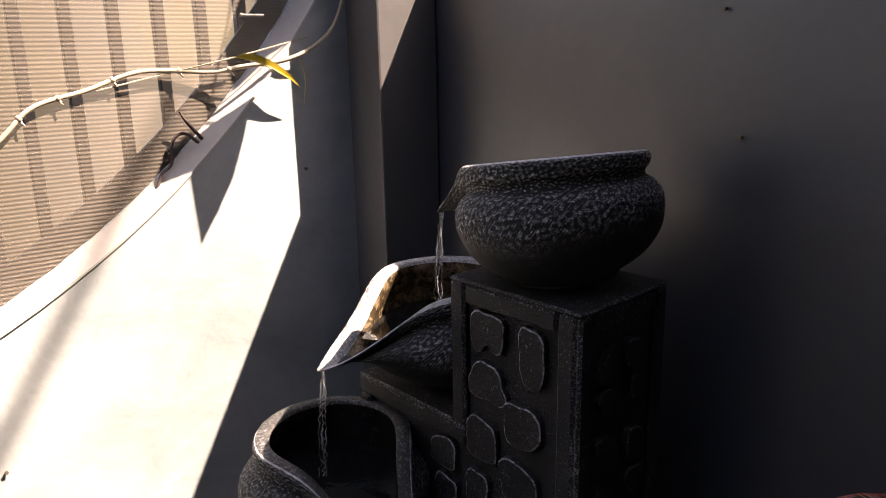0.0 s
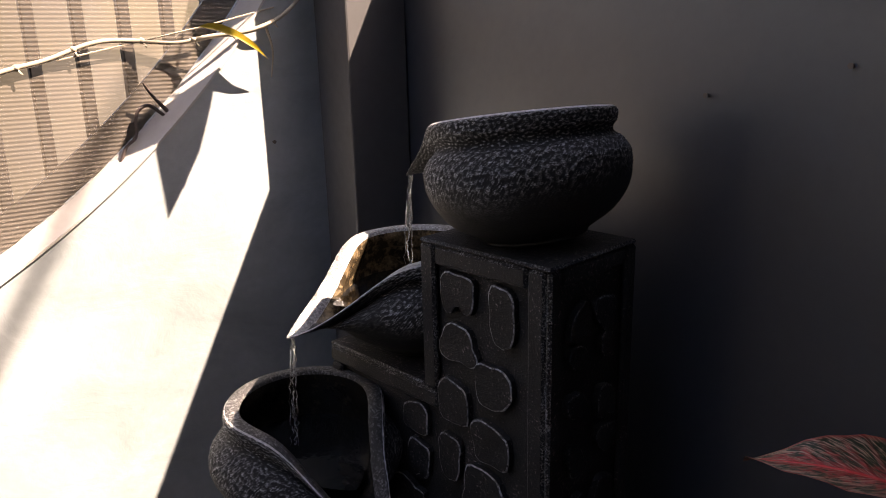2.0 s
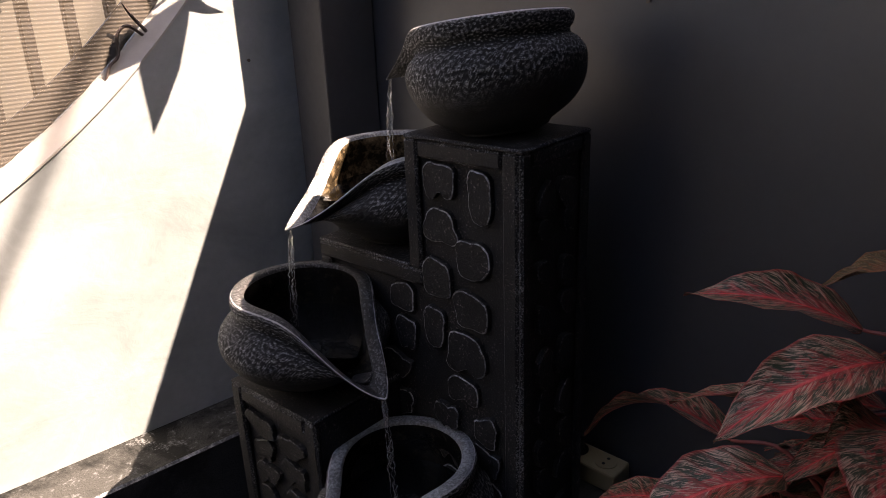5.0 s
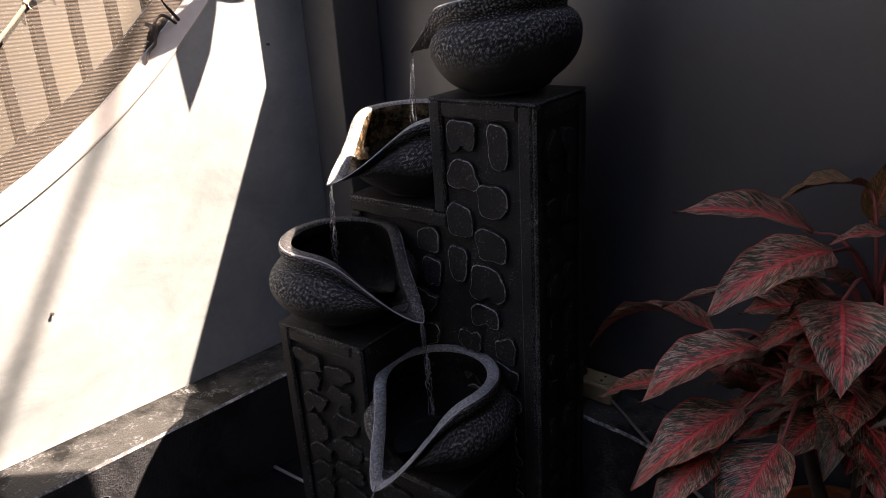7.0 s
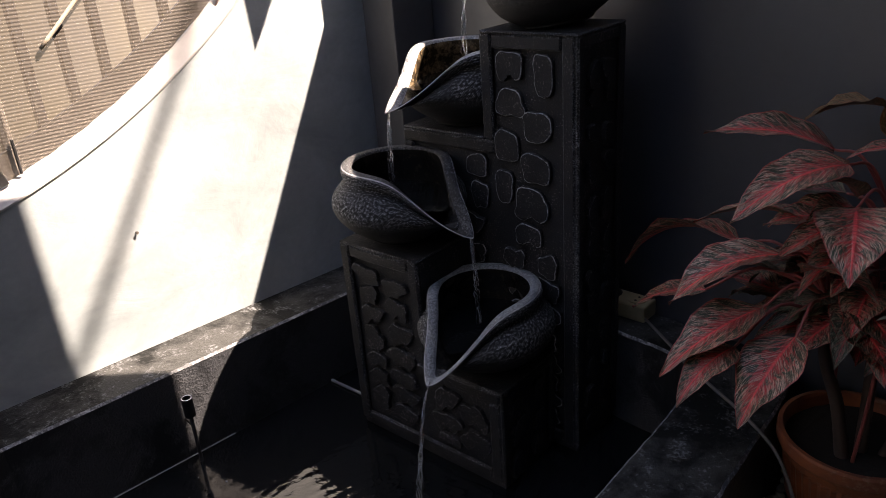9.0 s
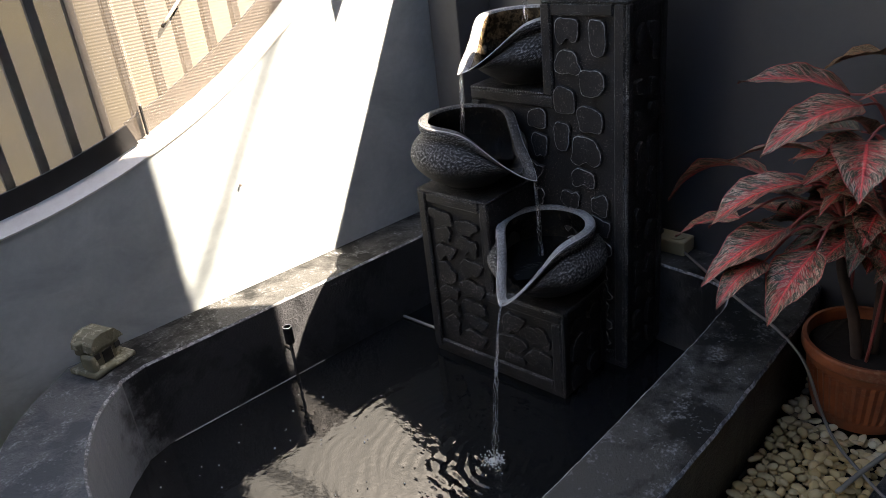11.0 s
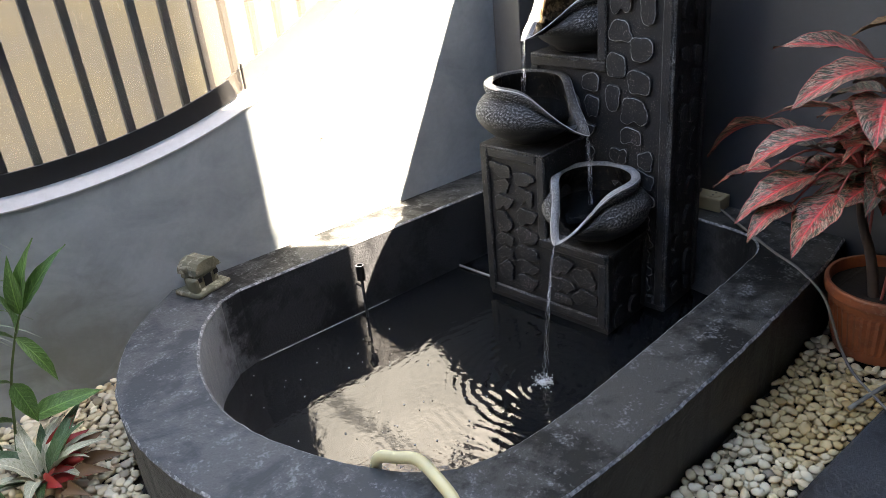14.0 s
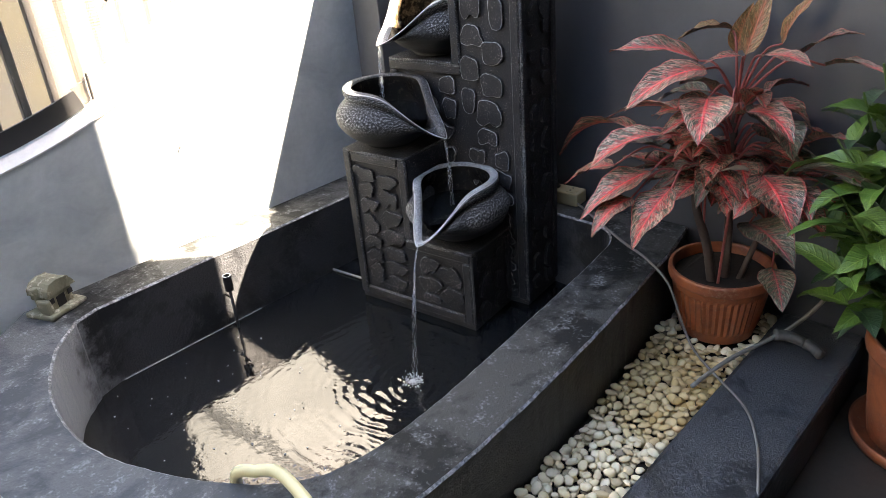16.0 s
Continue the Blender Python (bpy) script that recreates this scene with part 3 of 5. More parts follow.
def bowl(at, seed, spout=0.085, drop=0.098, lean=0.0, size=1.0, tall=1.0, bulge=1.0, cant=0.0, narrow=0.33, start=0.05, dip=0.63):
    """A squat cement bowl with a rolled lip drawn out to a spout along +x."""
    th = thing("fountain_bowl", "rough black cement fountain bowl with spout and pale worn lip", "bowl", at @ pose(0, 0, 0, 0, lean, 0), "fountain bowls")
    N = 400
    profile = [(0.052, 0.0), (0.060, 0.004), (0.064, 0.010), (0.094, 0.030), (0.114, 0.054), (0.1215, 0.078), (0.1185, 0.099), (0.108, 0.114), (0.0985, 0.122), (0.098, 0.129), (0.1035, 0.137), (0.1045, 0.148), (0.101, 0.153)]
    inside = [(0.0855, 0.153), (0.083, 0.148), (0.083, 0.135), (0.088, 0.115), (0.092, 0.085), (0.080, 0.050), (0.045, 0.030), (0.004, 0.026)]
    def fine(lst, k):
        return [(p.x, p.y) for p in spline([(r, z, 0) for r, z in lst], k)]
    lip = len(fine(profile, 9))
    profile, inside = fine(profile, 9), fine(inside, 3)

    def place(r, z, a, inner):
        a = (a + math.pi) % (2 * math.pi) - math.pi
        if not inner and 0.015 < z < 0.118:
            r *= 1 + (bulge - 1) * math.sin(math.pi * (z - 0.015) / 0.103)
        low = start if inner or start < 0.1 else start - 0.024
        up = max(0.0, min(1.0, (z - low) / (0.15 - low)))
        s = math.exp(-abs(a / narrow) ** 1.35)
        d = math.exp(-(a / dip) ** 2)
        rr = r + spout * s * up ** 1.5 * (0.90 if inner else 1.0)
        zz = z - drop * d * up ** 1.2 * (0.62 + 0.38 * s)
        x, y = rr * math.cos(a), rr * math.sin(a)
        zz += cant * y * up
        if inner and s > 0.3:
            y *= 1 - 0.12 * s
        w = 1 + 0.012 * noise.noise((x * 18 + seed, y * 18, z * 18))
        if not inner and z > 0.012:
            n1 = noise.noise((x * 340 + seed * 9, y * 340, z * 460))
            n2 = noise.noise((x * 60, y * 60 + seed, z * 110))
            n3 = noise.noise((x * 150 + 5, y * 150 + seed, z * 260))
            turned = noise.noise((x * 20, y * 20, z * 420 + seed))
            coarse = min(1.0, max(0.0, (z - 0.055) / 0.03)) if z < 0.147 else 0.5
            w += (0.015 * n1 + 0.005 * n2 + 0.010 * n3) * coarse + 0.0025 * turned
        return Vector((x * w, y * w, zz * tall)) * size
    rings = []
    bm = bmesh.new()
    for lst, inner in ((profile, False), (inside, True)):
        for r, z in lst:
            rings.append([bm.verts.new(place(r, z, -math.pi + 2 * math.pi * i / N, inner)) for i in range(N)])
    for ri, (a, b) in enumerate(zip(rings, rings[1:])):
        for i in range(N):
            q = bm.faces.new((a[i], a[(i + 1) % N], b[(i + 1) % N], b[i]))
            q.material_index = 0 if ri < lip - 5 else 3 if ri < lip - 1 else 1 if ri <= lip + 2 else 2
    bm.faces.new(rings[0][::-1])
    bm.faces.new(rings[-1])
    bmesh.ops.recalc_face_normals(bm, faces=bm.faces[:])
    body = part("body", bm, [BOWL, LIP_SHADED if seed == 3 else LIP, WET_SUNLIT if seed == 2 else WET, LIP_EDGE], th, soft=True)
    # water in the bowl
    bm = bmesh.new()
    ring = [bm.verts.new(place(0.0885, 0.112, -math.pi + 2 * math.pi * i / N, True)) for i in range(N)]
    for v in ring:
        v.co.z = 0.082 * size
    bm.faces.new(ring)
    part("water", bm, WATER_DARK, th)
    return th


def water_material(name, tint, scale, strength):
    m = Mat(name)
    m.color(tint)
    m.rough(0.02)
    m.b.inputs["IOR"].default_value = 1.45
    m.b.inputs["Specular IOR Level"].default_value = 0.6
    m.bump(m.noise(scale, 2, 0.5), strength, 0.002)
    return m.m


WATER_DARK = water_material("dark water", (0.008, 0.009, 0.010), 60, 0.25)


def on(frame_at, u, v, z, heading):
    p = frame_at @ Vector((u, v, z))
    return pose(p.x, p.y, p.z, 0, 0, heading)


BOWLS = [
    (on(BACK_AT, 0.306, 0.085, 0.786, 112), 1),
    (on(BACK_AT, 0.097, 0.083, 0.599, 176), 2),
    (on(FRONT_AT, 0.095, 0.0845, 0.406, -92), 3),
    (on(FRONT_AT, 0.290, 0.0825, 0.193, 193), 4),
]
LEANS, TALLS = (8.0, 0.0, 0.0, 0.0), (0.91, 0.95, 0.99, 1.0)
SPOUTS = ((0.062, 0.058), (0.088, 0.096), (0.098, 0.105), (0.095, 0.095))
for at, sd in BOWLS:
    bowl(at, sd, *SPOUTS[sd - 1], LEANS[sd - 1], 1.005 if sd == 1 else 1.0, TALLS[sd - 1], 0.95 if sd == 1 else 1.05, 0.10 if sd == 1 else 0.0, 0.24 if sd == 1 else 0.33, 0.112 if sd == 1 else 0.05, 0.40 if sd == 1 else 0.63)

# pond water
bm = bmesh.new()
NX, NY = 260, 190
DROP = Vector((0.16, 0.565))
grid = [[None] * (NY + 1) for _ in range(NX + 1)]
for i in range(NX + 1):
    for j in range(NY + 1):
        x, y = -0.56 + 1.32 * i / NX, 0.24 + 0.93 * j / NY
        r = math.hypot(x - DROP.x, y - DROP.y)
        r2 = math.hypot(x - 0.04, y - 1.08)
        h = 0.0014 * math.sin(r * 250 + 4.2 * noise.noise((x * 13, y * 13, 2))) * math.exp(-r * 6.8) * (0.7 + 0.9 * noise.noise((x * 24, y * 24, 7))) + 0.0005 * noise.noise((x * 9, y * 9, 0)) + 0.0016 * noise.noise((x * 62, y * 62, 5)) * math.exp(-(r / 0.13) ** 2) + 0.0003 * math.sin(r2 * 210) * math.exp(-r2 * 14) + 0.0045 * noise.noise((x * 130, y * 130, 3)) * math.exp(-(r / 0.018) ** 2) + 0.0011 * noise.noise((x * 85, y * 85, 9)) * math.exp(-(r / 0.075) ** 2)
        grid[i][j] = bm.verts.new((x, y, WATER_Z + h))
for i in range(NX):
    for j in range(NY):
        bm.faces.new((grid[i][j], grid[i + 1][j], grid[i + 1][j + 1], grid[i][j + 1]))
tagged(part("pond_water", bm, WATER_DARK, soft=True), "dark rippled pond water", "water", kind="structure")

# slab
bm = box((-1.4, -0.19, -0.30), (BACK_X - 0.002, -0.005, 0.02), 0.01)
tagged(part("kerb", bm, KERB), "black coated kerb beside the pebble bed", "kerb", kind="structure")
bm = bmesh.new()
for x0, y0, x1, y1 in ((-3.6, -0.004, BACK_X - 0.002, 0.20), (-3.6, 0.2005, -0.52, WALL_Y - 0.002), (-0.5195, 0.2005, -0.42, 0.31), (-0.5195, 1.10, -0.42, WALL_Y - 0.002)):
    box((x0, y0, -0.30), (x1, y1, -0.008), bm=bm)
tagged(part("pebble_bed", bm, SOIL), "soil under the pebbles", "ground", kind="structure")


# ---- round opening: iron bars, curved frame, net ----
NET_Y = 1.325


def net_material(name, thread, base):
    m = Mat(name)
    geo = m.n("ShaderNodeNewGeometry")
    sep = m.n("ShaderNodeSeparateXYZ")
    m.l(geo.outputs["Position"], sep.inputs[0])
    wave = m.math('SINE', m.math('MULTIPLY', sep.outputs["Z"], 2 * math.pi / 0.0066))
    line = m.math('MULTIPLY', m.math('ADD', wave, 1.0), 0.5)
    cover = m.math('ADD', m.math('MULTIPLY', line, thread), base)
    dirt = m.noise(6, 4)
    m.color(m.mix(dirt, (0.66, 0.56, 0.46), (0.76, 0.67, 0.56)))
    m.rough(0.7)
    tr = m.t.nodes.new("ShaderNodeBsdfTransparent")
    mx = m.t.nodes.new("ShaderNodeMixShader")
    m.l(cover, mx.inputs[0])
    m.l(tr.outputs[0], mx.inputs[1])
    m.l(m.b.outputs[0], mx.inputs[2])
    m.l(mx.outputs[0], m.out.inputs["Surface"])
    return m.m


NET = net_material("fine tan shade net", 0.17, 0.06)
# same net colours with less cover, for the left sheet
THIN_NET = net_material("thin shade net", 0.08, 0.05)
grille = thing("window_grille", "black painted iron bars in the round opening", "grille")
bar_x = -1.95
while bar_x < 0.90:
    part("bar", box((bar_x - 0.009, 1.338, arc_z(bar_x) + 0.006), (bar_x + 0.009, 1.358, 3.38), 0.002, 1), BLACK, grille)
    bar_x += 0.0695
for a0, a1, fy in ((-72, 19.2, 1.314), (19.3, 72, 1.331)):
    bm = bmesh.new()
    rows = []
    for i in range(41):
        a = math.radians(a0 + (a1 - a0) * i / 40)
        rows.append([bm.verts.new((ARC_X + r * math.sin(a), y, ARC_Z - r * math.cos(a))) for r, y in ((ARC_R - 0.023, fy), (ARC_R - 0.069, fy), (ARC_R - 0.069, fy + 0.007), (ARC_R - 0.023, fy + 0.007))])
    for a, b in zip(rows, rows[1:]):
        for k in range(4):
            bm.faces.new((a[k], b[k], b[(k + 1) % 4], a[(k + 1) % 4]))
    bm.faces.new(rows[0])
    bm.faces.new(rows[-1])
    bmesh.ops.recalc_face_normals(bm, faces=bm.faces[:])
    part("frame", bm, BLACK, grille)

bm = bmesh.new()
rows = []
for i in range(61):
    a = math.radians(-60 + 120 * i / 60)
    rows.append([bm.verts.new((ARC_X + r * math.sin(a), y, ARC_Z - r * math.cos(a))) for r, y in ((ARC_R - 0.0005, WALL_Y - 0.003), (ARC_R - 0.004, WALL_Y - 0.003), (ARC_R - 0.022, 1.330), (ARC_R - 0.0005, 1.330))])
for a, b in zip(rows, rows[1:]):
    for k in range(4):
        bm.faces.new((a[k], b[k], b[(k + 1) % 4], a[(k + 1) % 4]))
bmesh.ops.recalc_face_normals(bm, faces=bm.faces[:])
tagged(part("window_sill", bm, SILL), "worn sill of the round opening, whitened for the sky light on it", "sill", kind="structure")

net = thing("shade_net", "fine tan shade net stretched inside the bars", "net")
for x0, x1, ny, cloth in ((-2.05, -0.0725, NET_Y, THIN_NET), (-0.0675, 0.905, NET_Y, NET)):
    bm = bmesh.new()
    xs = [x0 + (x1 - x0) * i / 60 for i in range(61)]
    cols = [(bm.verts.new((x, ny, ARC_Z - math.sqrt(max(0.0, (ARC_R - 0.021) ** 2 - (x - ARC_X) ** 2)))), bm.verts.new((x, ny, 3.38))) for x in xs]
    for a, b in zip(cols, cols[1:]):
        bm.faces.new((a[0], b[0], b[1], a[1]))
    part("net_sheet", bm, cloth, net)
part("batten", box((-0.0735, NET_Y - 0.004, 0.585), (-0.0665, NET_Y + 0.003, 3.38), 0.001, 1), NET, net)
part("clip", box((-0.073, NET_Y - 0.010, 0.59), (-0.068, NET_Y - 0.005, 0.655), 0.001, 1), BLACK, net, "thin black clip")

# ---- vine ----
def plain(name, c, rough=0.6, var=0.35, scale=40, relief=0.2):
    m = Mat(name)
    nz = m.noise(scale, 4)
    m.color(m.mix(m.math('MULTIPLY', nz, var * 1.6), c, tuple(v * 0.45 for v in c)))
    m.rough(rough)
    m.bump(nz, relief, 0.002)
    return m.m


BARK = plain("pale vine bark", (0.50, 0.43, 0.33))
DEAD = plain("yellowing leaf", (0.45, 0.33, 0.03), 0.45, 0.5, 60)
DARK_BARK = plain("dark twig bark", (0.07, 0.05, 0.045))

vine = thing("vine", "bare pale climbing vine with one yellow leaf", "vine")
run = spline([(0.02, 1.318, 0.80), (0.160, 1.318, 0.929), (0.209, 1.318, 0.973), (0.285, 1.318, 0.994), (0.37, 1.316, 1.02), (0.48, 1.306, 1.016), (0.528, 1.285, 1.024), (0.598, 1.262, 1.034), (0.66, 1.255, 1.065), (0.70, 1.255, 1.12), (0.73, 1.26, 1.25), (0.74, 1.262, 1.5)], 8)
part("stem", tube(run, 0.0040, 8, taper=0.0036), BARK, vine, soft=True)
for i in (12, 20, 28, 36, 44, 52, 60):
    p = run[i]
    b = bmesh.new()
    bmesh.ops.create_icosphere(b, subdivisions=2, radius=0.0054, matrix=Matrix.Translation(p))
    for v in b.verts:
        v.co += (v.co - p) * 0.3 * noise.noise(v.co * 220)
    joint = part("node", b, BARK, vine, soft=True)
    part("bud", tube([p, p + Vector((0.003, -0.004, -0.007)), p + Vector((0.006, -0.005, -0.010))], 0.0022, 6, taper=0.001), BARK, joint)
part("stem", tube(spline([(0.30, 1.318, 0.993), (0.42, 1.312, 1.018), (0.52, 1.29, 1.04), (0.64, 1.27, 1.07)], 6), 0.0015, 6), BARK, vine)
part("twig", tube(spline([(0.448, 1.31, 0.90), (0.425, 1.315, 0.918), (0.405, 1.315, 0.905), (0.40, 1.315, 0.87), (0.382, 1.312, 0.855), (0.37, 1.31, 0.83)], 6), 0.003, 6), DARK_BARK, vine)
part("twig", tube(spline([(0.455, 1.31, 0.905), (0.43, 1.305, 0.935), (0.417, 1.30, 0.955)], 4), 0.0035, 6, taper=0.0015), DARK_BARK, vine)
part("twig", tube(spline([(0.62, 1.265, 1.04), (0.628, 1.262, 1.0), (0.622, 1.262, 0.955)], 4), 0.0025, 6, taper=0.001), BARK, vine)


def leaf_mesh(base, tip, width, sag=0.12, fold=0.25, twist=0.0, nl=12, nw=6, wave=0.09, point=1.0):
    """A pointed leaf from base to tip, with a folded, sagging blade and a UV map (u along, v across)."""
    base, tip = Vector(base), Vector(tip)
    d = tip - base
    length = d.length
    side = d.cross(Vector((0, 0, 1)))
    side = side.normalized() if side.length > 1e-4 else Vector((1, 0, 0))
    side = Matrix.Rotation(twist, 3, d.normalized()) @ side
    up = side.cross(d).normalized()
    bm = bmesh.new()
    uv = bm.loops.layers.uv.new("UVMap")
    rows = []
    ph = base.x * 37 + tip.y * 53
    for i in range(nl + 1):
        t = i / nl
        w = width * 0.5 * (math.sin(math.pi * t ** 0.72) ** 0.85 if 0 < t < 1 else 0) * (1 - 0.35 * t * point)
        w *= 1.18
        mid = base + d * t + up * (sag * length * 4 * t * (1 - t))
        row = []
        for j in range(nw + 1):
            s = 2 * j / nw - 1
            lift = fold * w * (abs(s) ** 1.3) + wave * width * (math.sin(t * 9 + s * 2 + ph) + 0.6 * math.sin(t * 23 + s * 3 + ph * 2)) * abs(s) * 0.5
            row.append(((mid + side * (s * w) + up * lift), (t, j / nw)))
        rows.append(row)
    vs = [[bm.verts.new(co) for co, _ in row] for row in rows]
    for i in range(nl):
        for j in range(nw):
            ids = ((i, j), (i + 1, j), (i + 1, j + 1), (i, j + 1))
            f = bm.faces.new([vs[a][b] for a, b in ids])
            for lp, (a, b) in zip(f.loops, ids):
                lp[uv].uv = rows[a][b][1]
    return bm


part("leaf", leaf_mesh((0.505, 1.262, 1.040), (0.612, 1.248, 0.985), 0.017, 0.10, 1.0, 0.9), DEAD, vine, "yellowing curled leaf", soft=True)
# unseen leaves added higher up the same vine, to cast shadows on the wall
GREEN = plain("vine leaf green", (0.06, 0.11, 0.03), 0.4)
UP_SUN = Vector((0.712, -0.702, 1.385))


def shade_leaf(corners, away):
    """An unseen leaf high on the vine, between sun and wall, cut to its shadow's outline."""
    pts = [Vector((x, WALL_Y, z)) + UP_SUN * away for x, z in corners]
    mid = sum(pts, Vector()) / len(pts)
    bm = bmesh.new()
    c = bm.verts.new(mid + Vector((-0.006, -0.006, 0.0)))
    ring = [bm.verts.new(p) for p in pts]
    for i in range(len(ring)):
        bm.faces.new((c, ring[i], ring[(i + 1) % len(ring)]))
    high_leaf = part("leaf", bm, GREEN, vine, soft=True)
    part("petiole", tube(spline([pts[1], pts[1].lerp(Vector((0.74, 1.2, 1.6)), 0.5) + Vector((0, 0, 0.04)), (0.74, 1.25, 1.62)], 5), 0.002, 6), BARK, high_leaf)


shade_leaf([(0.422, 0.734), (0.455, 0.785), (0.488, 0.841), (0.514, 0.91), (0.528, 0.955), (0.52, 1.0), (0.49, 1.02), (0.445, 0.985), (0.412, 0.924), (0.413, 0.888), (0.415, 0.851)], 0.36)
shade_leaf([(0.573, 1.181), (0.562, 1.155), (0.564, 1.13), (0.571, 1.078), (0.60, 1.081), (0.612, 1.12), (0.624, 1.146), (0.66, 1.20), (0.60, 1.24)], 0.30)

STEEL = plain("rusty nail steel", (0.16, 0.13, 0.11), 0.5)


def nail(p, d, label):
    p, d = Vector(p), Vector(d)
    th = thing("nail", label, "nail", group="nails")
    part("shank", tube([p, p + d * 0.9], 0.0022, 8), STEEL, th)
    part("head", tube([p + d * 0.9, p + d], 0.0032, 10), STEEL, th)


nail((0.563, 1.27, 1.105), (-0.042, -0.004, 0.0), "rusty nail beside the round opening")
for p in ((BACK_X, 0.554, 0.938), (BACK_X, 0.587, 1.083), (BACK_X, 0.394, 0.973)):
    nail(p, (-0.006, 0, 0), "rusty nail driven into the charcoal wall")
nail((0.088, WALL_Y, 0.430), (0, -0.006, 0), "rusty nail driven into the grey wall")
nail((0.621, WALL_Y, 0.843), (0, -0.006, 0), "rusty nail driven into the grey wall")

# ---- water falling and flowing ----
def clear_water():
    m = Mat("clear falling water")
    m.color((0.95, 0.97, 1.0))
    m.rough(0.03)
    m.b.inputs["IOR"].default_value = 1.33
    m.b.inputs["Transmission Weight"].default_value = 0.85
    m.bump(m.noise(140, 2), 0.6, 0.003)
    return m.m


CLEAR = clear_water()


def stream(p0, p1, throw, r0, seed):
    """A thin twisting stream that falls from a spout."""
    rng = random.Random(seed)
    p0, p1 = Vector(p0), Vector(p1)
    n = 34
    bm = bmesh.new()
    rings = []
    for i in range(n + 1):
        t = i / n
        h = p0.lerp(p1, math.sqrt(t) if throw else t)
        c = Vector((h.x, h.y, p0.z + (p1.z - p0.z) * t))
        r = r0 * (1 - 0.4 * t) * min(1.0, 0.35 + 4 * t) * (0.6 + 0.5 * abs(math.sin(i * (0.7 + 0.5 * t) + seed))) * rng.uniform(0.75, 1.25)
        c += Vector((rng.gauss(0, 1), rng.gauss(0, 1), 0)) * (0.0004 + 0.0014 * t)
        tw = 7.0 * t + seed
        ring = []
        for k in range(8):
            a = 2 * math.pi * k / 8
            x, y = r * 1.5 * math.cos(a), r * 0.55 * math.sin(a)
            ring.append(bm.verts.new(c + Vector((x * math.cos(tw) - y * math.sin(tw), x * math.sin(tw) + y * math.cos(tw), 0))))
        rings.append(ring)
    for a, b in zip(rings, rings[1:]):
        for k in range(8):
            bm.faces.new((a[k], a[(k + 1) % 8], b[(k + 1) % 8], b[k]))
    bm.faces.new(rings[0][::-1])
    bm.faces.new(rings[-1])
    bmesh.ops.recalc_face_normals(bm, faces=bm.faces[:])
    ob = tagged(part("water_stream", bm, CLEAR, soft=True), "thin clear stream of falling fountain water", "water", "water streams")
    ob.visible_shadow = False


TIPS = [at @ pose(0, 0, 0, 0, LEANS[sd - 1], 0) @ Vector((0.094 + SPOUTS[sd - 1][0], 0, (0.156 - SPOUTS[sd - 1][1]) * TALLS[sd - 1])) for at, sd in BOWLS]
ENDS = [0.695, 0.50, 0.285, WATER_Z]
for i, (p, z) in enumerate(zip(TIPS, ENDS)):
    d = (BOWLS[i][0].to_3x3() @ Vector((1, 0, 0)))
    q = p + d * 0.012 if i < 3 else Vector((0.163, 0.563, 0))
    stream(p, (q.x, q.y, z), True, 0.0019, i)
    stream(p + Vector((0.003, 0.002, 0.001)), (q.x + 0.004, q.y - 0.003, z), True, 0.0012, i + 9)
    stream(p + Vector((-0.002, -0.002, 0.001)), (q.x - 0.004, q.y + 0.002, z), True, 0.0009, i + 18)

# overhead rail, out of view, placed so its soft shadow crosses the grey wall
rail_mid, rail_way = Vector((2.611, -1.182, 5.369)), Vector((0.22, 0.975, 0))
rail = thing("overhead_rail", "thin black rail on an added post, out of view beyond the wall", "rail")
part("crossbar", tube([rail_mid - rail_way * 1.2, rail_mid + rail_way * 0.30], 0.013, 10), BLACK, rail, soft=True)
# post added only to carry the rail
foot = rail_mid - rail_way * 1.19
part("post", tube([(foot.x, foot.y, -0.302), foot], 0.02, 10), BLACK, rail, soft=True)

# bubbles and flecks on the pond
FOAM = plain("white floating fleck", (0.75, 0.76, 0.75), 0.3)
rng = random.Random(5)
bm = bmesh.new()
for i in range(330):
    a = rng.uniform(0, 6.28)
    if i < 64:
        x, y = rng.uniform(-0.43, 0.05), rng.uniform(0.5, 1.1)
    else:
        rr = abs(rng.gauss(0, 0.013))
        x, y = 0.16 + rr * math.cos(a), 0.565 + rr * math.sin(a)
    r = rng.choice((0.0010, 0.0012, 0.0016, 0.0022)) if i < 64 else rng.uniform(0.0006, 0.0021)
    bmesh.ops.create_icosphere(bm, subdivisions=1, radius=r, matrix=Matrix.Translation((x, y, WATER_Z + 0.0012)))
tagged(part("floating_flecks", bm, FOAM, soft=True), "white flecks and bubbles floating on the pond", "flecks", kind="stuff")

# glint of the waterline along the pond wall, made as a pale strip
PALE_LINE = plain("pale waterline glint and tube", (0.42, 0.42, 0.40), 0.5)
bm = box((-0.26, LEDGE_Y - 0.0035, WATER_Z + 0.001), (0.14, LEDGE_Y - 0.0005, WATER_Z + 0.0035), 0.001, 1)
tagged(part("water_line", bm, PALE_LINE), "pale strip for the waterline glint along the pond wall", "stain", kind="structure")

# ---- pipe, hose, cables, socket, ornament ----
PVC = plain("white pvc", (0.72, 0.72, 0.70), 0.35, 0.15)
pipe = thing("drain_pipe", "black upright pipe with a pale open end in the pond", "pipe")
DARK_PVC = plain("black painted pipe", (0.02, 0.02, 0.021), 0.4)
PX, PY = 0.046, LEDGE_Y - 0.030
bm = bmesh.new()
rings = []
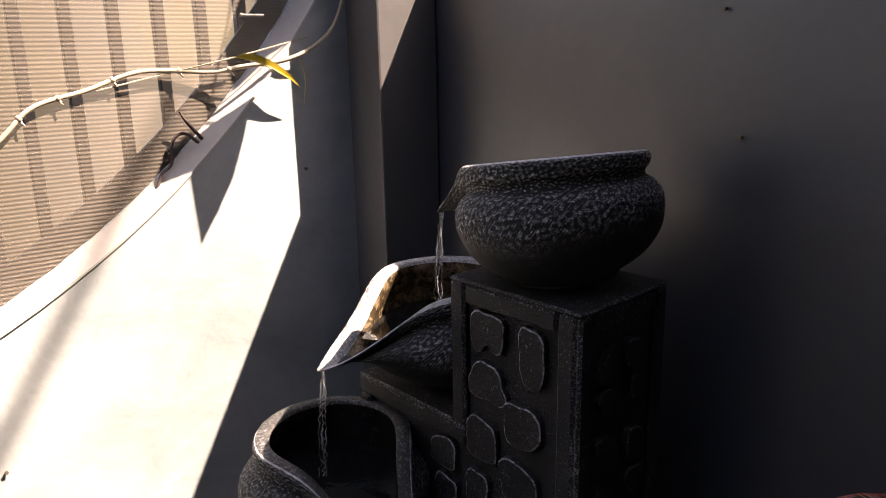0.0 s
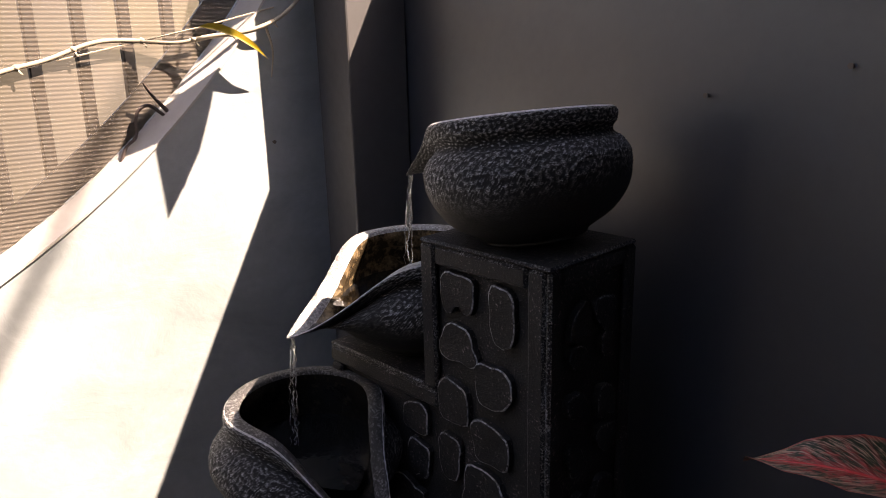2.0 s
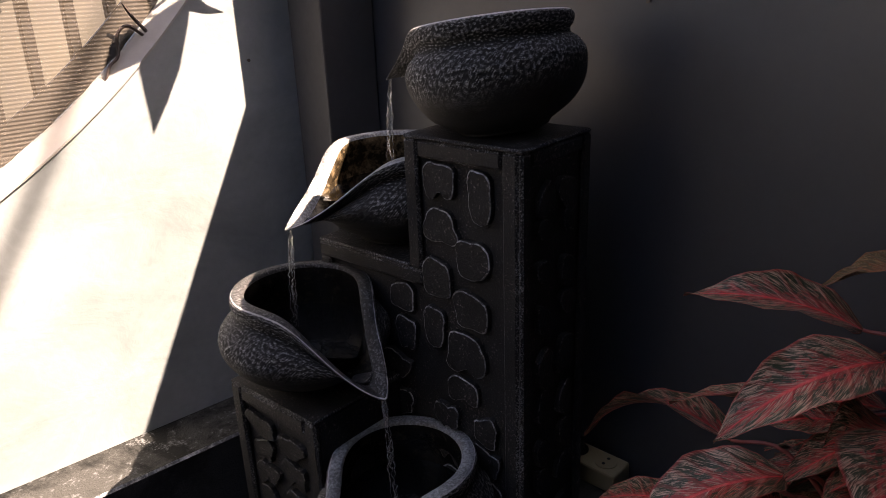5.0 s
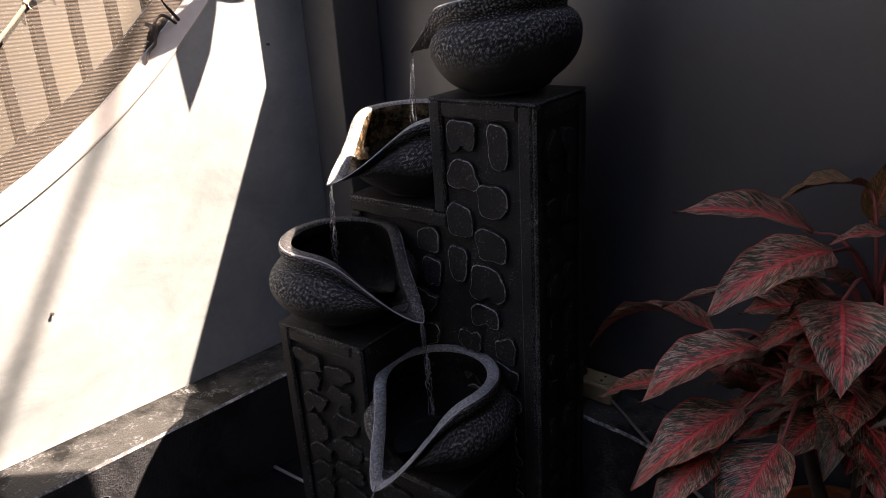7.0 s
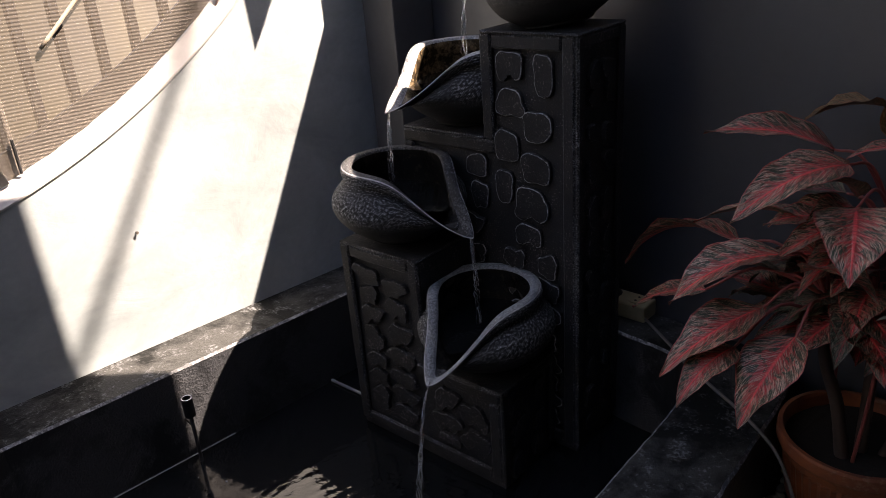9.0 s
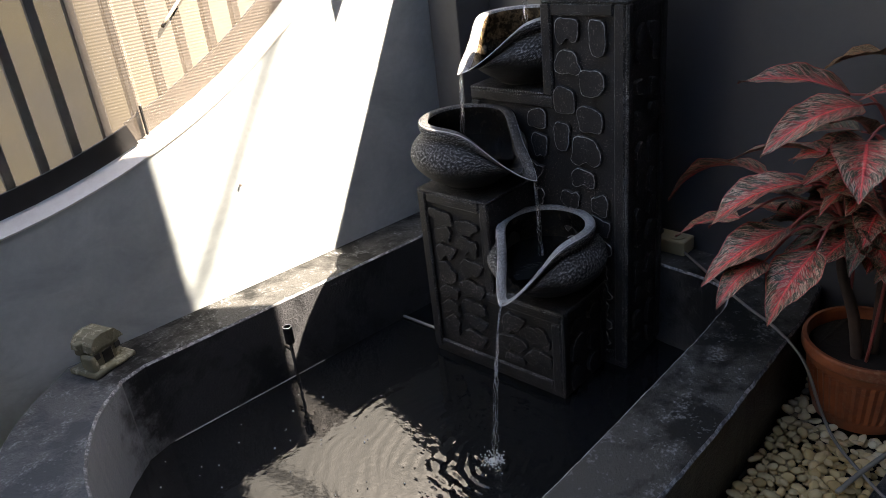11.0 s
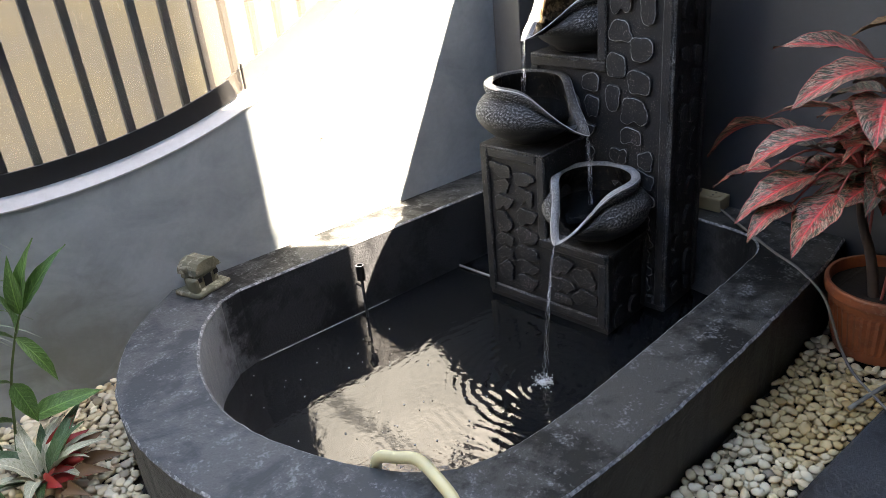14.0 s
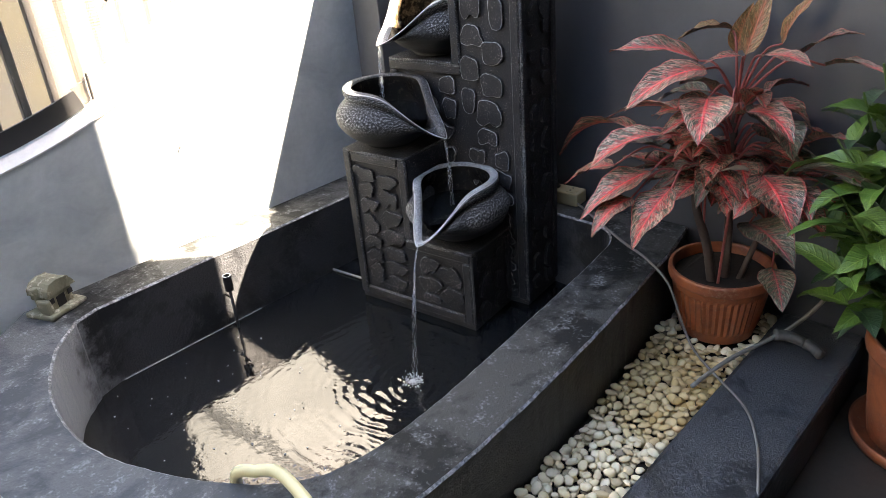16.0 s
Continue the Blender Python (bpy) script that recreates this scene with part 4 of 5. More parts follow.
for r, z in ((0.0110, 0.085), (0.0110, 0.128), (0.0082, 0.128), (0.0082, 0.10)):
    rings.append([bm.verts.new((PX + r * math.cos(a), PY + r * math.sin(a), z)) for a in [2 * math.pi * k / 20 for k in range(20)]])
for a, b in zip(rings, rings[1:]):
    for k in range(20):
        # only the top ring is pale, the rest is black
        q = bm.faces.new((a[k], a[(k + 1) % 20], b[(k + 1) % 20], b[k]))
        q.material_index = 1 if a is rings[1] else 0
bmesh.ops.recalc_face_normals(bm, faces=bm.faces[:])
part("socket_end", bm, [DARK_PVC, PVC], pipe, "black socket with a pale end")
part("riser", tube([(PX, PY, 0.087), (PX, PY, -0.20)], 0.0038, 10), DARK_PVC, pipe, soft=True)
part("clip", box((PX - 0.003, PY, 0.06), (PX + 0.003, LEDGE_Y, 0.066), 0.001, 1), DARK_PVC, pipe)
bm = tube([(0.40, LEDGE_Y + 0.004, WATER_Z + 0.004), (0.425, 0.93, WATER_Z + 0.004)], 0.0035, 8)
tagged(part("pump_tube", bm, PALE_LINE, soft=True), "thin pale pump tube lying at the waterline", "tube")

HOSE = plain("pale yellow hose", (0.68, 0.60, 0.33), 0.35, 0.15)
hose = spline([(-0.30, 0.60, -0.12), (-0.345, 0.48, 0.05), (-0.372, 0.41, 0.185), (-0.355, 0.375, 0.200), (-0.336, 0.345, 0.202), (-0.338, 0.29, 0.196), (-0.352, 0.235, 0.195), (-0.385, 0.17, 0.17), (-0.43, 0.10, 0.08), (-0.50, 0.03, 0.035), (-0.66, -0.05, 0.035), (-0.95, -0.10, 0.034)], 6)
tagged(part("garden_hose", tube(hose, 0.0100, 12), HOSE, soft=True), "pale yellow garden hose hanging over the pond rim", "hose")

CABLE = plain("grey cable sheath", (0.21, 0.195, 0.175), 0.45)
c1 = spline([(0.80, 0.56, 0.19), (0.74, 0.46, 0.187), (0.66, 0.325, 0.186), (0.612, 0.235, 0.187), (0.595, 0.17, 0.15), (0.572, 0.12, 0.075), (0.54, 0.073, 0.042), (0.497, 0.004, 0.032), (0.443, -0.08, 0.026), (0.363, -0.135, 0.026), (0.27, -0.175, 0.027), (0.20, -0.205, -0.03), (0.17, -0.22, -0.092), (0.05, -0.26, -0.094)], 6)
tagged(part("power_cable", tube(c1, 0.0029, 8), CABLE, soft=True), "grey power cable running over rim, pebbles and kerb", "cable")
LIGHT_CABLE = plain("pale grey cable sheath", (0.30, 0.29, 0.26), 0.45)
cable = thing("taped_cable", "pale cable with a taped joint by the pot", "cable")
part("sheath", tube(spline([(0.44, 0.03, 0.03), (0.49, 0.022, 0.033), (0.576, 0.005, 0.034), (0.66, -0.022, 0.034), (0.735, -0.058, 0.05), (0.78, -0.095, 0.10), (0.815, -0.12, 0.16), (0.838, -0.13, 0.22)], 6), 0.0046, 8), LIGHT_CABLE, cable, soft=True)
TAPE = plain("grey tape", (0.13, 0.13, 0.125), 0.5, 0.6, 60, 0.8)
part("tape_joint", tube(spline([(0.70, -0.035, 0.040), (0.715, -0.06, 0.038), (0.715, -0.095, 0.034)], 4), 0.014, 10, taper=0.011), TAPE, cable, "lumpy taped joint", soft=True)
part("tape_end", tube(spline([(0.713, -0.098, 0.036), (0.705, -0.12, 0.033), (0.69, -0.135, 0.033)], 4), 0.013, 10, taper=0.011), TAPE, cable, soft=True)

BEIGE = plain("beige socket plastic", (0.40, 0.33, 0.20), 0.4, 0.15)
HOLE = plain("black plastic", (0.01, 0.01, 0.01), 0.4)
so = thing("socket_block", "beige double socket block lying on the pond ledge", "socket", pose(0.800, 0.592, RIM_Z + 0.001, 0, 0, 4))
part("body", box((-0.026, -0.058, 0), (0.026, 0.058, 0.036), 0.004), BEIGE, so)
for y in (-0.028, 0.028):
    well = part("socket_well", tube([(0, y, 0.0362), (0, y, 0.038)], 0.019, 20), BEIGE if y < 0 else HOLE, so)
    for dx in (-0.008, 0.008):
        part("contact_hole", tube([(dx, y, 0.0382), (dx, y, 0.0388)], 0.003, 8), HOLE, well)
part("plug", tube([(0, 0.028, 0.038), (0, 0.028, 0.058)], 0.013, 14, taper=0.010), HOLE, so, "black round plug")

ORN = cement("mossy grey ornament stone", (0.12, 0.115, 0.08), (0.52, 0.49, 0.38), 0.8, 0.8, 60, relief=0.8)
orn = thing("stone_house_ornament", "small mossy grey stone house standing on the pond ledge", "ornament", pose(-0.325, 1.215, RIM_Z + 0.0005, 0, 0, 22))
def worn(bm, amount, seed):
    for v in bm.verts:
        v.co += Vector([noise.noise(v.co * 45 + Vector((seed, k * 7, 0))) for k in range(3)]) * amount
    return bm
def fine_box(lo, hi, bev=0.004):
    b = box(lo, hi, bev)
    bmesh.ops.subdivide_edges(b, edges=b.edges[:], cuts=2, use_grid_fill=True)
    return b
part("base", worn(fine_box((-0.052, -0.040, 0), (0.052, 0.042, 0.012)), 0.003, 1), ORN, orn)
house = part("wall", worn(fine_box((-0.030, -0.020, 0.0122), (0.036, 0.030, 0.055)), 0.004, 2), ORN, orn)
bm = bmesh.new()
arch = [(-0.036, 0.052), (-0.034, 0.066), (-0.022, 0.078), (0.0, 0.083), (0.024, 0.078), (0.038, 0.066), (0.042, 0.052)]
f = [bm.verts.new((x, -0.028, z)) for x, z in arch]
g = [bm.verts.new((x, 0.034, z)) for x, z in arch]
bm.faces.new(f[::-1])
bm.faces.new(g)
for i in range(7):
    bm.faces.new((f[i], f[(i + 1) % 7], g[(i + 1) % 7], g[i]))
bmesh.ops.recalc_face_normals(bm, faces=bm.faces[:])
bmesh.ops.subdivide_edges(bm, edges=bm.edges[:], cuts=2, use_grid_fill=True)
part("roof", worn(bm, 0.003, 3), ORN, orn)
part("doorway", box((-0.012, -0.0225, 0.014), (0.012, -0.0205, 0.042), 0.001, 1), HOLE, house)
for x in (-0.024, 0.028):
    part("window", box((x - 0.007, -0.0225, 0.030), (x + 0.007, -0.0205, 0.043), 0.001, 1), HOLE, house)
part("porch", worn(fine_box((-0.046, -0.030, 0.012), (-0.032, 0.006, 0.046)), 0.003, 4), ORN, orn)
part("chimney", worn(fine_box((-0.045, 0.0, 0.047), (-0.026, 0.016, 0.074)), 0.002, 5), ORN, orn)

# ---- pots and plants ----
def stained_terracotta():
    m = Mat("terracotta plastic")
    big = m.noise(16, 5, 0.65, dist=0.7)
    fine = m.noise(110, 3, 0.6)
    c = m.mix(m.ramp(big, [(0.38, (0, 0, 0)), (0.66, (1, 1, 1))]), (0.36, 0.105, 0.042), (0.20, 0.065, 0.035))
    c = m.mix(m.math('MULTIPLY', m.ramp(m.math('ADD', m.math('MULTIPLY', big, 0.5), m.math('MULTIPLY', fine, 0.5)), [(0.56, (0, 0, 0)), (0.70, (1, 1, 1))]), 0.55), c, (0.40, 0.27, 0.18))
    m.color(c)
    m.rough(m.math('ADD', m.math('MULTIPLY', big, 0.3), 0.3))
    m.bump(fine, 0.2, 0.001)
    return m.m


TERRA = stained_terracotta()
SOIL = plain("dark potting soil", (0.03, 0.022, 0.016), 0.9, 0.5, 90, 1.0)


def pot(name, label, at, r0, r1, h, ribs):
    th = thing(name, label, "plant pot", at)
    n = 88
    prof = [(r0 * 0.95, 0.0), (r0, 0.003), (r0 + (r1 - r0) * 0.18, h * 0.16), (r0 + (r1 - r0) * 0.22, h * 0.20), (r0 + (r1 - r0) * 0.62, h * 0.70), (r0 + (r1 - r0) * 0.66, h * 0.74), (r0 + (r1 - r0) * 0.78, h * 0.83), (r1 * 0.985, h * 0.845), (r1, h * 0.87), (r1, h * 0.975), (r1 * 0.985, h), (r1 * 0.93, h), (r1 * 0.91, h * 0.97), (r1 * 0.87, h * 0.8)]
    bm = bmesh.new()
    rings = []
    for i, (r, z) in enumerate(prof):
        ring = []
        for k in range(n):
            a = 2 * math.pi * k / n
            rr = r
            if ribs and i in (3, 4):
                rr += 0.0016 * (1 if k % 2 else -1)
            ring.append(bm.verts.new((rr * math.cos(a), rr * math.sin(a), z)))
        rings.append(ring)
    for a, b in zip(rings, rings[1:]):
        for k in range(n):
            bm.faces.new((a[k], a[(k + 1) % n], b[(k + 1) % n], b[k]))
    bm.faces.new(rings[0][::-1])
    bmesh.ops.recalc_face_normals(bm, faces=bm.faces[:])
    part("shell", bm, TERRA, th, soft=not ribs)
    bm = bmesh.new()
    bmesh.ops.create_circle(bm, cap_ends=True, segments=48, radius=r1 * 0.895)
    bmesh.ops.subdivide_edges(bm, edges=bm.edges[:], cuts=3, use_grid_fill=True)
    for v in bm.verts:
        v.co.z = h * 0.86 + 0.006 * noise.noise(v.co * 40)
    part("soil", bm, SOIL, th)
    return th


POT = (0.702, 0.098)
pot("plant_pot", "ribbed terracotta plastic pot standing on the pebbles", pose(*POT, 0.012), 0.082, 0.115, 0.165, True)


def speckled_leaf(name, inner, outer, pale, reach):
    """Coloured along the midrib and side veins, mottled outer blade. Reads the leaf's own UV map."""
    m = Mat(name)
    uvn = m.n("ShaderNodeUVMap")
    sep = m.n("ShaderNodeSeparateXYZ")
    m.l(uvn.outputs[0], sep.inputs[0])
    u = sep.outputs["X"]
    v = m.math('ABSOLUTE', m.math('SUBTRACT', m.math('MULTIPLY', sep.outputs["Y"], 2.0), 1.0))
    rnd = m.n("ShaderNodeObjectInfo").outputs["Random"]

    def field(su, sv, lean, shift, detail, dist):
        com = m.n("ShaderNodeCombineXYZ")
        m.l(m.math('MULTIPLY', m.math('SUBTRACT', u, m.math('MULTIPLY', v, lean)), su), com.inputs[0])
        m.l(m.math('MULTIPLY', sep.outputs["Y"], sv), com.inputs[1])
        m.l(m.math('MULTIPLY', rnd, shift), com.inputs[2])
        return m.noise(1.0, detail, 0.65, com.outputs[0], dist)
    blot = field(13.0, 9.0, 0.22, 40.0, 4, 1.0)
    fleck = field(125.0, 6.0, 0.33, 23.0, 3, 0.5)
    wob = m.math('MULTIPLY', blot, 2.2)
    phase = m.math('ADD', m.math('MULTIPLY', m.math('SUBTRACT', u, m.math('MULTIPLY', v, 0.17)), 58.0), wob)
    line = m.ramp(m.math('MULTIPLY', m.math('ADD', m.math('SINE', phase), 1.0), 0.5), [(0.72, (0, 0, 0)), (0.97, (1, 1, 1))])
    c = m.mix(m.ramp(fleck, [(0.46, (0, 0, 0)), (0.60, (1, 1, 1))]), outer, tuple(x * 0.35 for x in outer))
    c = m.mix(m.math('MULTIPLY', m.ramp(m.math('ADD', m.math('MULTIPLY', blot, 0.30), m.math('MULTIPLY', fleck, 0.70)), [(0.50, (0, 0, 0)), (0.57, (1, 1, 1))]), 0.92), c, pale)
    red = m.ramp(m.math('ADD', m.math('SUBTRACT', blot, m.math('MULTIPLY', v, 0.42)), reach), [(0.36, (0, 0, 0)), (0.50, (1, 1, 1))])
    c = m.mix(m.math('MULTIPLY', m.math('MULTIPLY', red, m.ramp(fleck, [(0.42, (1, 1, 1)), (0.60, (0.25, 0.25, 0.25))])), 0.9), c, m.mix(fleck, inner, tuple(x * 0.55 for x in inner)))
    fade = m.math('SUBTRACT', 1.0, m.math('MULTIPLY', v, 0.75))
    c = m.mix(m.math('MULTIPLY', m.math('MULTIPLY', line, fade), 0.35), c, tuple(x * 1.15 for x in inner))
    rib = m.ramp(v, [(0.025, (1, 1, 1)), (0.075, (0, 0, 0))])
    c = m.mix(m.math('MULTIPLY', rib, 0.7), c, tuple(min(1, x * 1.5 + 0.03) for x in inner))
    edge = m.ramp(v, [(0.90, (0, 0, 0)), (0.98, (1, 1, 1))])
    c = m.mix(m.math('MULTIPLY', edge, 0.5), c, inner)
    m.color(c)
    m.rough(0.36)
    m.b.inputs["Specular IOR Level"].default_value = 0.6
    m.bump(m.math('ADD', m.math('MULTIPLY', line, -0.5), m.math('ADD', m.math('MULTIPLY', fleck, 0.3), m.math('MULTIPLY', rib, -0.6))), 0.5, 0.003)
    return m.m


AGLA = speckled_leaf("red and green mottled leaf", (0.66, 0.035, 0.038), (0.030, 0.044, 0.017), (0.70, 0.45, 0.32), 0.08)
AGLA_DARK = speckled_leaf("dark mottled leaf", (0.34, 0.04, 0.04), (0.040, 0.055, 0.028), (0.40, 0.36, 0.25), -0.02)
AGLA_OLD = speckled_leaf("orange ageing leaf", (0.40, 0.09, 0.035), (0.12, 0.075, 0.022), (0.50, 0.30, 0.14), 0.06)
PINK = plain("pink petiole", (0.46, 0.11, 0.095), 0.4, 0.6, 70)
TRUNK = plain("ringed brown plant stem", (0.10, 0.065, 0.05), 0.7, 0.6, 50, 0.8)
CREAMY = plain("cream dying leaf", (0.50, 0.42, 0.28), 0.5)

aglaonema = thing("aglaonema_plant", "bushy potted plant with red-veined mottled leaves", "plant", pose(0, 0, 0))
TRUNKS = [
    spline([(0.662, 0.100, 0.14), (0.655, 0.118, 0.24), (0.645, 0.145, 0.33), (0.650, 0.155, 0.42)], 6),
    spline([(0.690, 0.085, 0.14), (0.700, 0.092, 0.27), (0.712, 0.105, 0.40), (0.722, 0.112, 0.54)], 6),
    spline([(0.700, 0.060, 0.14), (0.712, 0.030, 0.26), (0.720, 0.000, 0.36), (0.722, -0.005, 0.40)], 6),
]
for r, run in zip((0.011, 0.010, 0.007), TRUNKS):
    part("stem", tube(run, r, 10, taper=r * 0.7), TRUNK, aglaonema, soft=True)
part("stem", tube(spline([(0.655, 0.085, 0.145), (0.640, 0.075, 0.25), (0.655, 0.075, 0.36)], 5), 0.003, 6), PINK, aglaonema)


def leaf(th, base, tip, width, material=None, sag=0.10, twist=0.0, stalk=True):
    k = random.Random(repr(base))
    if stalk:
        b = Vector(base)
        run = min((t for t in TRUNKS), key=lambda t: min((p - b).length for p in t[8:]))
        foot = min((p for p in run[8:] if p.z < b.z + 0.02), key=lambda p: abs((p - b).length - 0.09), default=run[-1])
        mid = foot.lerp(b, 0.55) + Vector((0, 0, 0.25 * (foot - b).length))
        stem_run = spline([foot, mid, b], 5)
    blade = part("leaf", leaf_mesh(base, tip, width * 1.2, sag + k.uniform(-0.03, 0.04), k.uniform(0.15, 0.4), twist + k.uniform(-0.25, 0.25), 12, 8), material or AGLA, th, soft=True)
    if stalk:
        part("petiole", tube(stem_run, 0.0031, 7, taper=0.0020), PINK, blade, soft=True)


leaf(aglaonema, (0.706, 0.193, 0.621), (0.612, 0.345, 0.645), 0.063)
leaf(aglaonema, (0.760, 0.150, 0.676), (0.690, 0.233, 0.663), 0.057, AGLA_OLD)
leaf(aglaonema, (0.725, 0.105, 0.636), (0.745, 0.073, 0.781), 0.037, AGLA_OLD, 0.03, 0.9)
leaf(aglaonema, (0.755, 0.140, 0.633), (0.782, 0.122, 0.727), 0.037, AGLA_OLD, 0.03, 0.8)
leaf(aglaonema, (0.752, 0.046, 0.658), (0.749, -0.013, 0.758), 0.037, AGLA_OLD, 0.05, 0.6)
leaf(aglaonema, (0.779, 0.015, 0.636), (0.758, -0.094, 0.686), 0.052)
leaf(aglaonema, (0.682, 0.053, 0.650), (0.631, -0.055, 0.648), 0.044)
leaf(aglaonema, (0.705, 0.101, 0.638), (0.646, 0.156, 0.630), 0.026)
leaf(aglaonema, (0.655, 0.154, 0.620), (0.499, 0.240, 0.565), 0.069)
leaf(aglaonema, (0.664, 0.189, 0.523), (0.634, 0.364, 0.491), 0.048)
leaf(aglaonema, (0.611, 0.123, 0.577), (0.482, 0.078, 0.526), 0.080)
leaf(aglaonema, (0.607, 0.075, 0.572), (0.502, 0.077, 0.535), 0.046)
leaf(aglaonema, (0.636, 0.285, 0.476), (0.646, 0.495, 0.379), 0.064, None, 0.16)
leaf(aglaonema, (0.591, 0.203, 0.496), (0.464, 0.302, 0.435), 0.069)
leaf(aglaonema, (0.575, 0.304, 0.414), (0.570, 0.428, 0.343), 0.052)
leaf(aglaonema, (0.542, 0.200, 0.433), (0.388, 0.267, 0.367), 0.065)
leaf(aglaonema, (0.482, 0.209, 0.393), (0.365, 0.227, 0.350), 0.048)
leaf(aglaonema, (0.525, 0.145, 0.414), (0.404, 0.159, 0.324), 0.071)
leaf(aglaonema, (0.579, 0.170, 0.483), (0.522, 0.054, 0.497), 0.055)
leaf(aglaonema, (0.645, 0.068, 0.543), (0.572, -0.059, 0.526), 0.073, None, 0.16)
leaf(aglaonema, (0.670, 0.073, 0.555), (0.619, 0.010, 0.603), 0.032)
leaf(aglaonema, (0.768, -0.034, 0.620), (0.706, -0.152, 0.632), 0.040)
leaf(aglaonema, (0.626, 0.009, 0.435), (0.520, -0.097, 0.377), 0.084)
leaf(aglaonema, (0.665, -0.033, 0.439), (0.602, -0.199, 0.453), 0.063, AGLA_DARK)
leaf(aglaonema, (0.642, 0.021, 0.427), (0.547, 0.062, 0.458), 0.018, CREAMY)
leaf(aglaonema, (0.630, 0.024, 0.325), (0.530, -0.105, 0.307), 0.077, AGLA_DARK)
leaf(aglaonema, (0.640, -0.029, 0.235), (0.552, -0.089, 0.194), 0.057, AGLA_DARK)
leaf(aglaonema, (0.728, -0.043, 0.482), (0.674, -0.126, 0.511), 0.049)
leaf(aglaonema, (0.700, 0.150, 0.560), (0.600, 0.180, 0.600), 0.050, AGLA_DARK)
leaf(aglaonema, (0.720, 0.020, 0.520), (0.640, -0.040, 0.470), 0.060, AGLA_DARK)

# leaves further back in the crown
rng = random.Random(77)
for i in range(170):
    run = TRUNKS[(0, 1, 1, 2)[i % 4]]
    p = run[-1 - rng.randrange(9)]
    a = i * 2.4 + rng.uniform(-0.3, 0.3)
    d = Vector((math.cos(a), math.sin(a), rng.uniform(0.05, 0.5))).normalized()
    b = p + d * rng.uniform(0.05, 0.08)
    q = b + Vector((d.x, d.y, rng.uniform(-0.6, 0.1))) * rng.uniform(0.09, 0.13)
    if min(b.x, q.x) < 0.50 or max(b.x, q.x) > 0.825 or q.z < 0.35:
        continue
    leaf(aglaonema, tuple(b), tuple(q), rng.uniform(0.045, 0.058), (AGLA, AGLA, AGLA_DARK)[i % 3])

# the second pot, on the terrace floor
POT2 = (0.70, -0.345)
pot("plant_pot", "plain terracotta pot on a saucer on the floor", pose(*POT2, -0.088), 0.10, 0.135, 0.24, False)
bm = bmesh.new()
rings = [[bm.verts.new((POT2[0] + r * math.cos(a), POT2[1] + r * math.sin(a), z)) for a in [2 * math.pi * k / 48 for k in range(48)]] for r, z in ((0.105, -0.0995), (0.13, -0.095), (0.135, -0.070), (0.128, -0.070), (0.122, -0.088), (0.04, -0.0885))]
for a, b in zip(rings, rings[1:]):
    for k in range(48):
        bm.faces.new((a[k], a[(k + 1) % 48], b[(k + 1) % 48], b[k]))
bm.faces.new(rings[-1])
bmesh.ops.recalc_face_normals(bm, faces=bm.faces[:])
tagged(part("saucer", bm, TERRA, soft=True), "terracotta saucer under the plain pot", "saucer")

LEAF_GREEN = speckled_leaf("glossy green leaf", (0.13, 0.22, 0.03), (0.08, 0.17, 0.025), (0.16, 0.25, 0.05), -0.1)
LEAF_DARK = speckled_leaf("dark green leaf", (0.04, 0.09, 0.03), (0.025, 0.06, 0.022), (0.06, 0.11, 0.05), 0.0)
STEM_GREEN = plain("green stem", (0.10, 0.16, 0.04), 0.5)


def leafy(name, label, root, tops, leaves, size, seed, reach=0.09):
    """A leafy pot plant: stems from the root to the tops, pointed leaves along them."""
    rng = random.Random(seed)
    th = thing(name, label, "plant", pose(0, 0, 0))
    root = Vector(root)
    for top in tops:
        top = Vector(top)
        run = spline([root + Vector((rng.uniform(-.02, .02), rng.uniform(-.02, .02), 0)), root.lerp(top, 0.5) + Vector((rng.uniform(-.03, .03), rng.uniform(-.03, .03), 0.03)), top], 8)
        part("stem", tube(run, 0.0035, 6, taper=0.002), STEM_GREEN, th)
        for i in range(leaves):
            t = 0.35 + 0.65 * (i + rng.random() * 0.5) / leaves
            p = run[min(len(run) - 1, int(t * (len(run) - 1)))]
            a = i * 2.4 + rng.uniform(-0.4, 0.4)
            d = Vector((math.cos(a), math.sin(a), rng.uniform(-0.35, 0.55)))
            b = p + d * 0.012
            part("leaf", leaf_mesh(b, b + d * reach * rng.uniform(0.75, 1.15), size * rng.uniform(0.8, 1.15), 0.12, 0.35, rng.uniform(-.5, .5), 8, 4), rng.choice((LEAF_GREEN, LEAF_GREEN, LEAF_DARK)), th, soft=True)
    return th


leafy("green_pot_plant", "leafy green plant growing in the plain pot", (0.70, -0.33, 0.11), [(0.622, -0.115, 0.53), (0.605, -0.155, 0.47), (0.575, -0.190, 0.40), (0.655, -0.135, 0.61), (0.55, -0.165, 0.31), (0.565, -0.175, 0.24), (0.59, -0.21, 0.34), (0.64, -0.19, 0.54), (0.665, -0.155, 0.66), (0.59, -0.145, 0.44), (0.60, -0.13, 0.36), (0.63, -0.15, 0.27)], 14, 0.050, 4, 0.12)

# ---- plants in the pebbles beside the pond ----
PALM = speckled_leaf("mid green palm leaf", (0.13, 0.27, 0.05), (0.065, 0.165, 0.03), (0.15, 0.28, 0.07), -0.1)
BROAD = speckled_leaf("broad dark leaf", (0.05, 0.12, 0.04), (0.04, 0.10, 0.03), (0.10, 0.18, 0.07), 0.0)
